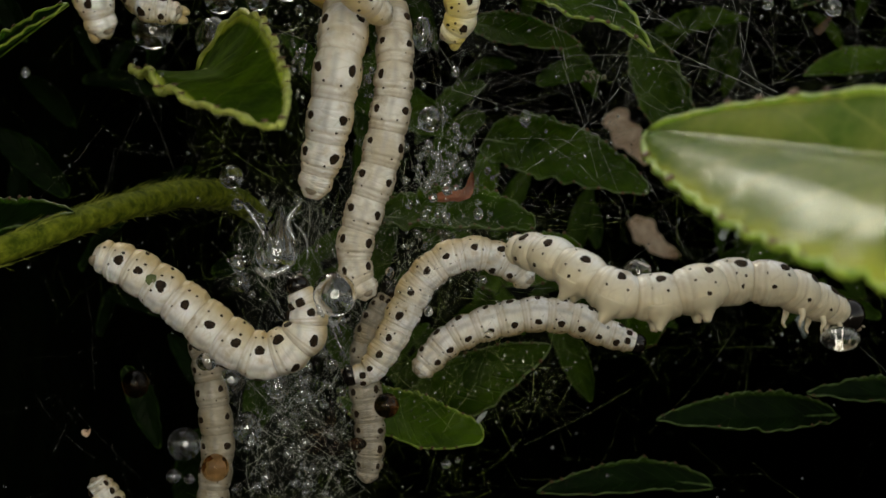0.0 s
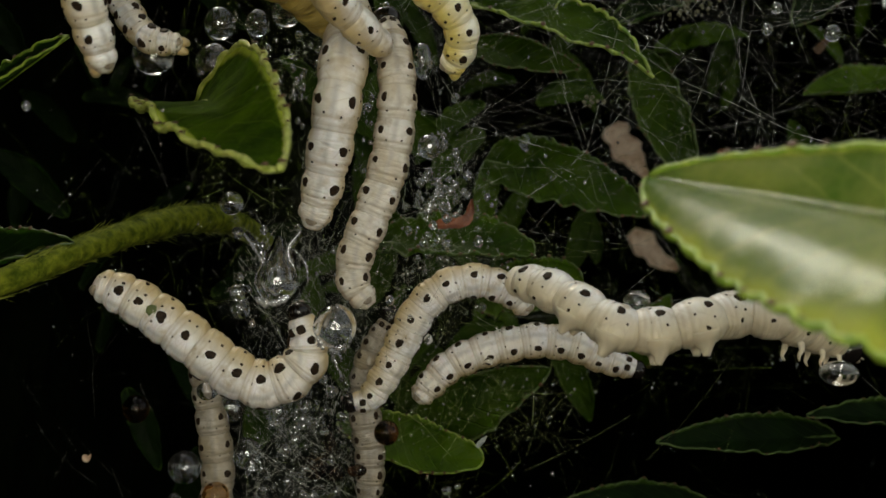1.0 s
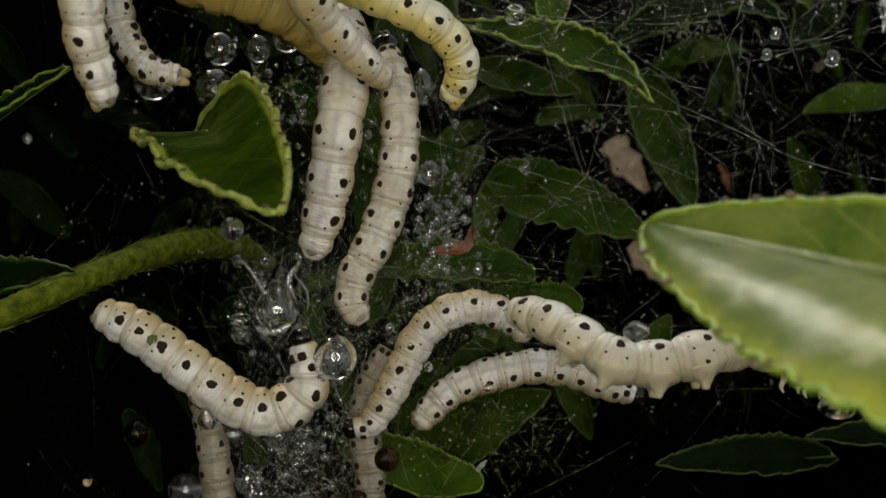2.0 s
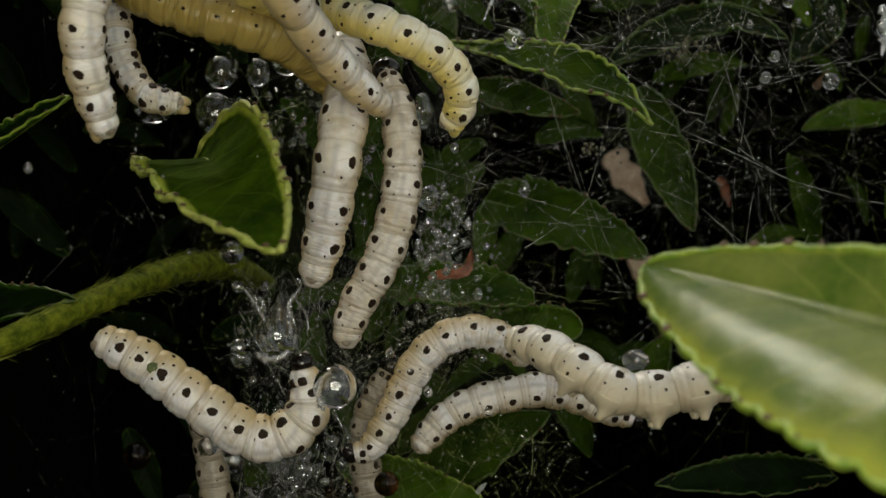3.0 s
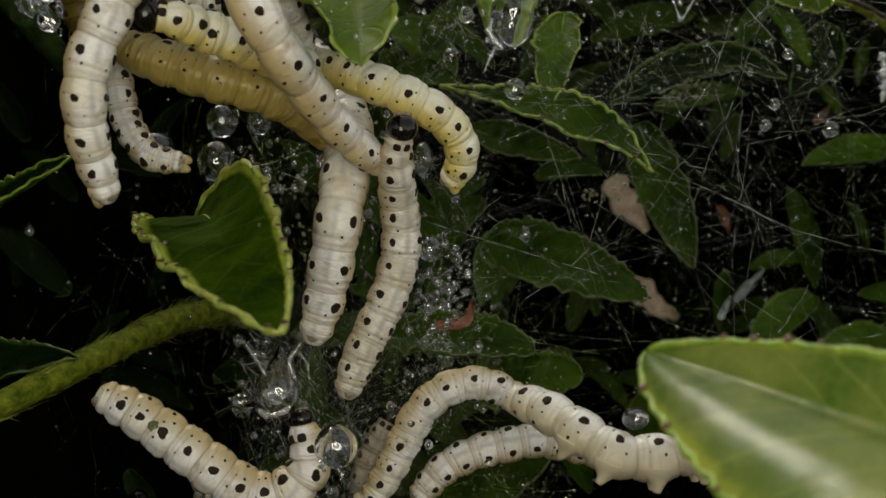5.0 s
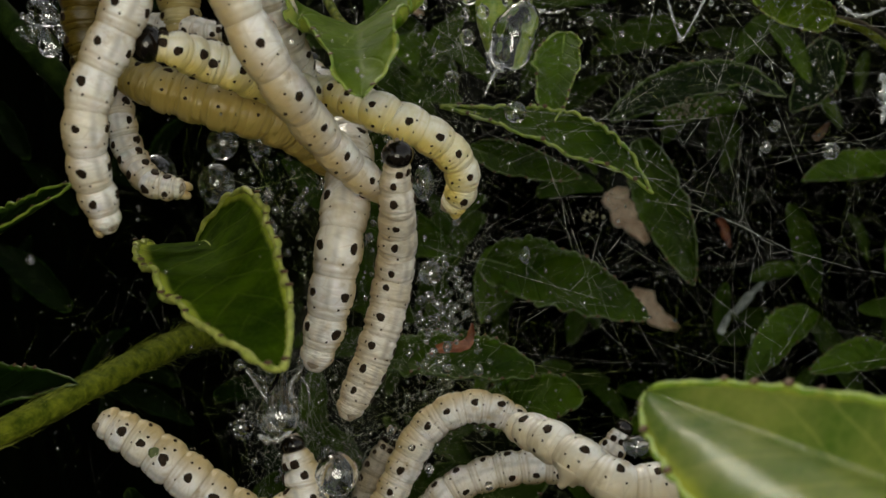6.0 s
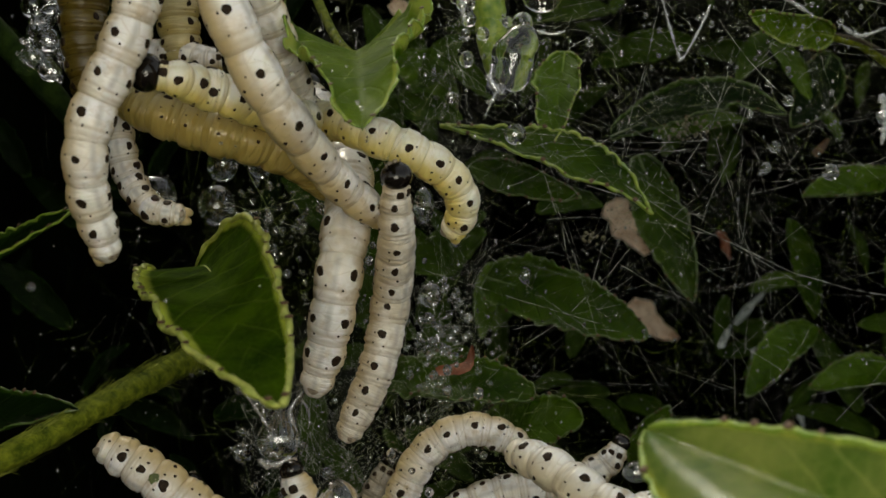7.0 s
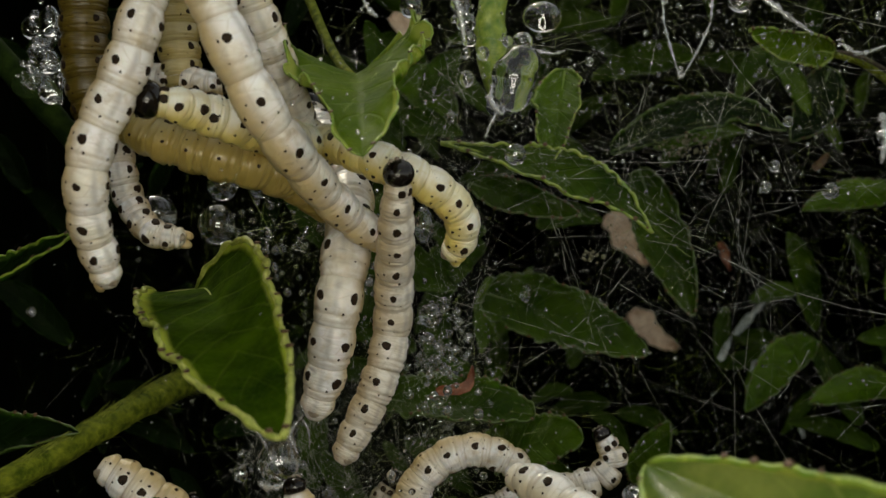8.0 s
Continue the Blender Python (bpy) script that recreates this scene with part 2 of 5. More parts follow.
RIM = gloss_material("leaf_rim", (0.10, 0.20, 0.02), (0.30, 0.38, 0.06), 0.4, 1400)
RIM_PALE = gloss_material("leaf_rim_pale", (0.20, 0.26, 0.04), (0.50, 0.52, 0.14), 0.4, 1400)
# shoot green darkened so that its shade lies in the colour
SHOOT_SHADED = gloss_material("shaded_shoot", (0.005, 0.012, 0.002), (0.018, 0.035, 0.006), 0.8, 900, 0.2, 0.05, 0.05)
# darker copy of the rim, for leaves that hold shade as colour
RIM_SHADED = gloss_material("leaf_rim_shaded", (0.03, 0.065, 0.010), (0.08, 0.125, 0.025), 0.45, 1400)
BROWN = gloss_material("brown_tip", (0.035, 0.015, 0.004), (0.10, 0.045, 0.012), 0.6, 2500)
STALK = gloss_material("green_stalk", (0.040, 0.065, 0.003), (0.190, 0.220, 0.020), 0.8, 1300, 1.0, 0.5, 0.12)
DOWN = gloss_material("shoot_down", (0.07, 0.10, 0.008), (0.30, 0.33, 0.06), 0.7, 900, 0.2, 0.05, 0.2)
BARK = gloss_material("bark", (0.02, 0.014, 0.009), (0.07, 0.05, 0.032), 0.8, 700, 0.8, 0.3)
DRY = gloss_material("dry_leaf", (0.55, 0.37, 0.25), (0.86, 0.70, 0.54), 0.7, 800, 0.5, 0.15)
RUST = gloss_material("rust_leaf", (0.11, 0.028, 0.010), (0.26, 0.08, 0.03), 0.55, 1200, 0.5, 0.1)
PALE = gloss_material("pale_scrap_sheen", (0.16, 0.19, 0.17), (0.50, 0.55, 0.55), 0.35, 900, 0.4, 0.1)
FRASS = gloss_material("frass", (0.05, 0.05, 0.025), (0.15, 0.14, 0.08), 0.8, 2500, 0.6, 0.1)
SOIL = gloss_material("soil", (0.012, 0.009, 0.006), (0.04, 0.03, 0.02), 0.9, 60, 1.0, 4.0)
# near-black: the inner shade of the shrub put into the colour
SHADE_PANEL = gloss_material("shade_panel", (0.0008, 0.0014, 0.0004), (0.004, 0.007, 0.002), 0.95, 45, 1.0, 6.0, 0.03)
WATER = water_material()
AMBER = amber_material()
DEW = dew_material()
SILK = silk_material("silk", (0.92, 0.94, 0.88), 0.26, 1.0)
SILK_WET = silk_material("silk_wet", (0.84, 0.86, 0.76), 0.35, 1.0)
SILK_FAINT = silk_material("silk_faint", (0.6, 0.6, 0.55), 0.1, 0.5)
SILK_GREEN = silk_material("silk_green", (0.24, 0.33, 0.06), 0.2, 1.0)
SILK_DIM = silk_material("silk_dim", (0.44, 0.52, 0.22), 0.15, 0.9)


# ---- building helpers ----
def world_point(p):
    return Vector((p[0] * MM, p[1] * MM, HEIGHT + p[2] * MM))


def mesh_of(name, verts, faces, mat, uvs=None, smooth=True, wrap=False):
    me = bpy.data.meshes.new(name)
    me.from_pydata([tuple(v) for v in verts], [], faces)
    if uvs is not None:
        layer = me.uv_layers.new(name="UVMap")
        flat = np.empty(len(me.loops), dtype=np.int32)
        me.loops.foreach_get("vertex_index", flat)
        uv = np.asarray(uvs, dtype=np.float32)[flat]
        if wrap:
            # close the seam: a face that spans it counts on past 1
            starts = np.cumsum([0] + [len(f) for f in faces[:-1]])
            spans = np.maximum.reduceat(uv[:, 0], starts) - np.minimum.reduceat(uv[:, 0], starts) > 0.5
            across = np.repeat(spans, [len(f) for f in faces])
            uv[across & (uv[:, 0] < 0.5), 0] += 1
        layer.data.foreach_set("uv", uv.ravel())
    me.polygons.foreach_set("use_smooth", [smooth] * len(me.polygons))
    me.materials.append(mat)
    me.update()
    return me


def part(name, me, parent, label="", m=None):
    ob = new(name, me)
    ob.parent = parent
    if m is not None:
        ob.matrix_basis = m
    return tagged(ob, label)


def thing(name, place, label, category, group=""):
    """An Empty at the base of a thing, place in millimetres."""
    ob = new(name)
    ob.empty_display_size = 0.002
    ob.matrix_basis = Matrix.Translation(world_point(place))
    return tagged(ob, label, category, group)


def spline(points, count):
    """Even steps along a smooth curve through the points (millimetres)."""
    p = [Vector(q) for q in points]
    p = [p[0] * 2 - p[1]] + p + [p[-1] * 2 - p[-2]]
    fine = []
    for i in range(1, len(p) - 2):
        for k in range(24):
            u = k / 24
            a, b, c, d = p[i - 1:i + 3]
            fine.append(0.5 * (2 * b + (c - a) * u + (2 * a - 5 * b + 4 * c - d) * u * u + (3 * b - a - 3 * c + d) * u ** 3))
    fine.append(p[-2])
    run = [0.0]
    for a, b in zip(fine, fine[1:]):
        run.append(run[-1] + (b - a).length)
    xyz = np.array(fine)
    at = np.linspace(0, run[-1], count)
    return [Vector(q) for q in np.stack([np.interp(at, run, xyz[:, k]) for k in range(3)], 1)], run[-1]


def frames_along(path, up):
    """Tangent, side and back vectors along a path; up is the wish for the back."""
    out = []
    for i in range(len(path)):
        tangent = (path[min(i + 1, len(path) - 1)] - path[max(i - 1, 0)]).normalized()
        back = (up - tangent * up.dot(tangent)).normalized()
        out.append((tangent, tangent.cross(back).normalized(), back))
    return out


def sweep(path, radii, up, around=12, flat=1.0, rough=0.0, seed=0.0, cap=True):
    """Verts, faces and uvs of a tube along the path, in the path's units."""
    verts, faces, uvs = [], [], []
    axes = frames_along(path, up)
    n = len(path)
    for i, (c, (t, s, b)) in enumerate(zip(path, axes)):
        for k in range(around):
            a = 2 * math.pi * k / around
            r = radii[i]
            d = s * math.cos(a) + b * math.sin(a) * flat
            if rough:
                r *= 1 + rough * noise.noise((c + d * r) * 1.7 + Vector((seed, 0, seed)))
            verts.append(c + d * r)
            uvs.append((k / around, i / (n - 1)))
    for i in range(n - 1):
        for k in range(around):
            j = (k + 1) % around
            faces.append((i * around + k, i * around + j, (i + 1) * around + j, (i + 1) * around + k))
    if cap:
        for i, order in ((0, -1), (n - 1, 1)):
            verts.append(path[i])
            uvs.append((0.5, i / (n - 1)))
            c = len(verts) - 1
            for k in range(around):
                j = (k + 1) % around
                ring = (i * around + k, i * around + j, c)
                faces.append(ring[::order])
    return verts, faces, uvs


def dome_mesh(name, mat, seed, sides=21):
    """A low uneven dome of radius 1, for spots and specks."""
    rng = random.Random(seed)
    verts, faces = [], []
    turns = [rng.uniform(0, 6.28) for _ in range(4)]
    edge = [1 + 0.07 * math.sin(2 * a + turns[0]) + 0.06 * math.sin(3 * a + turns[1]) + 0.04 * math.sin(5 * a + turns[2]) + 0.02 * math.sin(7 * a + turns[3])
            for a in [2 * math.pi * k / sides for k in range(sides)]]
    for r, h in ((1.0, -0.25), (0.93, 0.05), (0.55, 0.13)):
        for k in range(sides):
            a = 2 * math.pi * k / sides
            verts.append((r * edge[k] * math.cos(a), r * edge[k] * math.sin(a), h))
    verts.append((0, 0, 0.16))
    for i in range(2):
        for k in range(sides):
            j = (k + 1) % sides
            faces.append((i * sides + k, i * sides + j, (i + 1) * sides + j, (i + 1) * sides + k))
    faces += [(2 * sides + k, 2 * sides + (k + 1) % sides, 3 * sides) for k in range(sides)]
    return mesh_of(name, verts, faces, mat)


def ball_mesh(name, mat, rings=12, sides=16, shape=lambda v: v):
    verts, faces = [], []
    for i in range(1, rings):
        a = math.pi * i / rings
        for k in range(sides):
            b = 2 * math.pi * k / sides
            verts.append(shape(Vector((math.sin(a) * math.cos(b), math.sin(a) * math.sin(b), math.cos(a)))))
    verts += [shape(Vector((0, 0, 1))), shape(Vector((0, 0, -1)))]
    top, low = len(verts) - 2, len(verts) - 1
    for i in range(rings - 2):
        for k in range(sides):
            j = (k + 1) % sides
            faces.append((i * sides + k, (i + 1) * sides + k, (i + 1) * sides + j, i * sides + j))
    for k in range(sides):
        j = (k + 1) % sides
        faces += [(top, k, j), (low, (rings - 2) * sides + j, (rings - 2) * sides + k)]
    return mesh_of(name, verts, faces, mat)


SPOTS = [dome_mesh("spot", SPOT, s) for s in range(10)]
SPECKS = [dome_mesh("brown_speck", BROWN, s, 7) for s in range(20, 23)]


CRUMB = dome_mesh("leaf_crumb", gloss_material("leaf_crumb", (0.045, 0.065, 0.012), (0.10, 0.13, 0.03), 0.6, 2500), 50, 7)


# ---- the larvae ----
LENGTHS = [0.55, 0.75, 0.85, 1.0, 1.1, 1.15, 1.15, 1.15, 1.1, 1.0, 0.8, 0.55]
GIRTH = [0.0, 0.66, 0.80, 0.90, 0.96, 1.0, 1.02, 1.02, 1.0, 0.97, 0.93, 0.85, 0.68, 0.40]
# each spot: turn round the body from the side, along the segment, size as a share of the half width
PATTERN = [(44, 0.40, 0.20), (136, 0.40, 0.20), (62, 0.68, 0.055), (118, 0.68, 0.055), (14, 0.33, 0.06), (166, 0.33, 0.06),
           (20, 0.68, 0.05), (160, 0.68, 0.05), (-16, 0.50, 0.09), (196, 0.50, 0.09)]


def head_shape(v):
    groove = 1 - 0.10 * math.exp(-(v.y / 0.10) ** 2) * max(0, v.x + v.z * 0.6)
    return Vector((v.x * 0.85, v.y, v.z * 0.95)) * groove


HEAD_MESH = ball_mesh("head", HEAD, 16, 24, head_shape)
JAW_MESH = ball_mesh("jaw", PLATE, 6, 8)
PLATE_MESH = ball_mesh("neck_plate", SPOT, 10, 20, lambda v: Vector([math.copysign(abs(c) ** 0.6, c) for c in v]))
END_MESH = ball_mesh("anal_plate", PLATE, 8, 12)


def larva(spine, width, back, label, skin=CREAM, legs=False, claspers=False, shapes=(), spot=1.0, group="larvae in the web", seed=0, crumb=None, head_share=0.76, rings=0.75, pinch=0.25):
    """One ermine moth larva. spine: from the head to the tail; width in millimetres; back: the way its back faces.
    shapes: rows of seconds and a spine, where the body bends on the way. Returns the segments' rows for walk()."""
    rng = random.Random(seed)
    back = Vector(back)
    steps = 12 * 14
    base = spine[len(spine) // 2]
    root = thing("caterpillar", base, label, "caterpillar", group)
    ends = np.concatenate([[0], np.cumsum(LENGTHS)]) / sum(LENGTHS)

    def posed(points, up=back):
        """The poses of the head and all segments for one spine, in the root's space."""
        path, _ = spline(points, steps + 1)
        axes = frames_along(path, Vector(up))
        out = []
        for k in range(12):
            i = round((ends[k] + ends[k + 1]) / 2 * steps)
            t, s, b = axes[i]
            o = (path[i] - Vector(base)) * MM
            out.append(Matrix.Translation(o) @ Matrix((t, s, b)).transposed().to_4x4())
        t, s, b = axes[1]
        o = (path[0] - t * width * 0.12 - Vector(base)) * MM
        out.append(Matrix.Translation(o) @ Matrix((-t, -s, b)).transposed().to_4x4())
        return out

    path, length = spline(spine, steps + 1)
    rest = posed(spine)
    axes = frames_along(path, back)
    bodies = []
    R = width / 2
    for k in range(12):
        s0, s1 = ends[k] * steps, ends[k + 1] * steps
        inverse = rest[k].inverted()
        verts, uvs, faces = [], [], []
        around, along = 32, 23
        for j in range(along):
            u = j / (along - 1)
            f = s0 + (u * 1.12 - 0.06) * (s1 - s0)
            i = min(max(f, 0), steps)
            i0 = min(int(i), steps - 1)
            c = path[i0].lerp(path[i0 + 1], i - i0) + axes[i0][0] * (f - i) * length / steps
            t, s, b = axes[i0]
            g = np.interp((f / steps), np.concatenate([[0], (ends[:-1] + ends[1:]) / 2, [1]]), GIRTH[:1] + GIRTH[1:13] + GIRTH[13:]) if f > 0 else 0.6
            g = max(g, 0.58 if k == 0 else 0.0)
            fold = 1 - pinch + pinch * (1 - abs(2 * u - 1) ** 2.8) ** 0.65
            for q in range(around):
                a = 2 * math.pi * q / around
                sa, ca = math.sin(a), math.cos(a)
                drift = 0.05 * noise.noise(Vector((2.2 * ca, 2.2 * sa, k * 1.7 + seed * 3.3)))
                depth = 1 + 1.2 * noise.noise(Vector((1.6 * ca + 7, 1.6 * sa, k * 2.9 + seed)))
                ring_fold = rings * depth * (0.085 * math.exp(-((u - 0.70 - drift) / 0.045) ** 2) + 0.050 * math.exp(-((u - 0.17 + drift) / 0.04) ** 2)
                                             + 0.045 * math.exp(-((u - 0.84 - drift) / 0.03) ** 2) + 0.018 * math.exp(-((u - 0.50 - 1.5 * drift) / 0.03) ** 2))
                lobe = 1 - ring_fold + 0.045 * math.exp(-((sa + 0.25) / 0.22) ** 2) - (0.10 * max(0, -sa - 0.35))
                d = s * ca + b * sa
                r = R * g * fold * lobe
                p = c + d * r
                r *= 1 + 0.035 * noise.noise(p * 2.2 / R + Vector((seed * 3.1, 0, 0))) + 0.024 * noise.noise(p * 6.0 / R)
                verts.append(inverse @ ((c + d * r - Vector(base)) * MM))
                uvs.append((q / around, u))
        for j in range(along - 1):
            for q in range(around):
                h = (q + 1) % around
                faces.append((j * around + q, j * around + h, (j + 1) * around + h, (j + 1) * around + q))
        for j, order in ((0, -1), (along - 1, 1)):
            ring = [j * around + q for q in range(around)]
            verts.append(sum((verts[q] for q in ring), Vector()) / around)
            uvs.append((0.5, 0.5))
            for q in range(around):
                faces.append((ring[q], ring[(q + 1) % around], len(verts) - 1)[::order])
        body = part("segment", mesh_of("segment", verts, faces, skin, uvs, wrap=True), root, "", rest[k])
        bodies.append(body)
        # the spots, set into the skin
        for turn, u, size in PATTERN:
            if k in (0, 11) and size > 0.07:
                continue
            if k < 3 and size < 0.07:
                continue
            a = radians(turn + rng.uniform(-5, 5))
            j = min(along - 2, max(1, round((u + rng.uniform(-0.05, 0.05)) * (along - 1))))
            q = round(a / (2 * math.pi) * around) % around
            p = verts[j * around + q]
            e1 = (verts[(j + 1) * around + q] - verts[(j - 1) * around + q]).normalized()
            e2 = verts[j * around + (q + 1) % around] - verts[j * around + (q - 1) % around]
            nrm = e1.cross(e2).normalized()
            if nrm.dot(p - sum((verts[j * around + w] for w in range(around)), Vector()) / around) < 0:
                nrm = -nrm
            e2 = nrm.cross(e1)
            size = size * R * MM * rng.uniform(0.85, 1.14) * spot * min(1.0, GIRTH[k + 1] + 0.1)
            rot = Matrix((e1, e2, nrm)).transposed().to_4x4()
            m = Matrix.Translation(p) @ rot @ Matrix.Diagonal((1.16, 0.94, 1, 1)) @ Matrix.Rotation(rng.uniform(0, 6), 4, "Z") @ Matrix.Diagonal((size, size, size * 0.9, 1))
            part("spot", rng.choice(SPOTS), body, "", m)
        if crumb and k == crumb[0]:
            p = verts[18 * around + round(crumb[1] / 360 * around)]
            size = 0.40 * MM
            part("leaf_crumb", CRUMB, body, "green crumb of leaf stuck on the skin", Matrix.Translation(p) @ Vector((0, 0, 1)).rotation_difference(Vector((0, p.y, p.z))).to_matrix().to_4x4() @ Matrix.Diagonal((size, size, size * 0.5, 1)))
        if k == 0:
            for side in (-1, 1):
                r = R * GIRTH[1] * MM
                m = Matrix.Translation((r * 0.22, side * r * 0.36, r * 0.84)) @ Matrix.Rotation(-side * 0.42, 4, "X") @ Matrix.Diagonal((r * 0.27, r * 0.29, r * 0.13, 1))
                part("neck_plate", PLATE_MESH, body, "black shield on the neck", m)
        if k == 11:
            r = R * GIRTH[12] * MM
            part("anal_plate", END_MESH, body, "grey plate on the tail", Matrix.Translation((r * 0.1, 0, r * 0.72)) @ Matrix.Diagonal((r * 0.4, r * 0.4, r * 0.2, 1)))
            for side in (-1, 1) if claspers else ():
                foot, f, uv = sweep([Vector(q) for q in ((-0.1, 0, 0), (0.4, 0, -0.15), (0.62, 0, -0.35), (0.7, 0, -0.55))], [0.46, 0.44, 0.34, 0.2], Vector((0, 1, 0)), 10)
                part("clasper", mesh_of("clasper", [v * r for v in foot], f, skin, [(0.70, 0.42)] * len(uv)), body, "", Matrix.Translation((r * 0.15, side * r * 0.42, -r * 0.3)))
        if legs and (k < 3 or 4 < k < 9):
            r = R * GIRTH[k + 1] * MM
            for side in (-1, 1):
                if k < 3:
                    line, girth = [(0, 0, 0), (-0.1, side * 0.12, -0.35), (-0.05, side * 0.1, -0.65), (-0.2, side * 0.02, -0.85)], [0.17, 0.13, 0.09, 0.03]
                else:
                    line, girth = [(0, 0, 0.40), (0, side * 0.02, 0.0), (0.02, side * 0.05, -0.26), (0.06, side * 0.06, -0.46), (0.08, side * 0.06, -0.54)], [0.70, 0.60, 0.40, 0.22, 0.13]
                line, _ = spline(line, 12)
                girth = np.interp(np.linspace(0, 1, 12), np.linspace(0, 1, len(girth)), girth)
                foot, f, uv = sweep(line, girth, Vector((1, 0, 0)), 16)
                part("leg" if k < 3 else "proleg", mesh_of("leg", [v * r for v in foot], f, skin, [(0.70, 0.42)] * len(uv)), body, "", Matrix.Translation((0, side * r * 0.45, -r * 0.72)))
    r = R * head_share * MM
    head = part("head", HEAD_MESH, root, "glossy black head", rest[12] @ Matrix.Diagonal((r, r, r, 1)))
    for side in (-1, 1):
        part("jaw", JAW_MESH, head, "pale jaw", Matrix.Translation((0.72, side * 0.22, -0.45)) @ Matrix.Diagonal((0.16, 0.18, 0.16, 1)))
        part("antenna", JAW_MESH, head, "", Matrix.Translation((0.66, side * 0.55, -0.35)) @ Matrix.Diagonal((0.22, 0.06, 0.06, 1)))
    rows = []
    if shapes:
        table = [(row[0], posed(*row[1:])) for row in shapes]
        for k, body in enumerate(bodies + [head]):
            rows.append((body, [(t, m[k]) for t, m in table]))
    return rows


FACING = (0, -1, 0.15)
BENDING = []
# the bent larva below the drops
BENDING += larva([(-9.55, 1.00, -2.82), (-9.06, 1.00, -4.02), (-9.14, 1.00, -5.41), (-10.23, 1.00, -6.58), (-11.88, 1.00, -7.11), (-13.69, 1.00, -6.43), (-15.87, 1.00, -4.85), (-18.20, 1.00, -2.97), (-20.64, 1.00, -1.35), (-23.09, 1.00, -0.26)], 3.35, (-0.35, -0.8, -0.4),
    "cream larva bent in a U, black spots, on wet silk", seed=1, rings=0.4, head_share=0.5, crumb=(8, 50), shapes=[
    (0.0, [(-9.55, 1.00, -2.82), (-9.06, 1.00, -4.02), (-9.14, 1.00, -5.41), (-10.23, 1.00, -6.58), (-11.88, 1.00, -7.11), (-13.69, 1.00, -6.43), (-15.87, 1.00, -4.85), (-18.20, 1.00, -2.97), (-20.64, 1.00, -1.35), (-23.09, 1.00, -0.26)]),
    (4.5, [(-9.31, 1.00, -1.93), (-9.01, 1.00, -3.52), (-9.09, 1.00, -4.89), (-10.18, 1.00, -6.18), (-11.89, 1.00, -6.67), (-13.64, 1.00, -6.10), (-15.80, 1.00, -4.58), (-18.15, 1.00, -2.84), (-20.58, 1.00, -1.17), (-23.12, 1.00, 0.20)]),
    (6.5, [(-10.14, 1.00, -1.91), (-9.61, 1.00, -3.43), (-9.31, 1.00, -4.87), (-10.26, 1.00, -6.16), (-11.89, 1.00, -6.69), (-13.64, 1.00, -6.20), (-15.80, 1.00, -4.64), (-18.12, 1.00, -2.86), (-20.52, 1.00, -1.15), (-23.10, 1.00, 0.37)]),
    (8.0, [(-9.95, 1.00, -1.39), (-9.50, 1.00, -2.99), (-9.27, 1.00, -4.59), (-10.22, 1.00, -5.95), (-11.85, 1.00, -6.56), (-13.60, 1.00, -6.11), (-15.81, 1.00, -4.55), (-18.13, 1.00, -2.80), (-20.52, 1.00, -1.09), (-23.07, 1.00, 0.51)])])
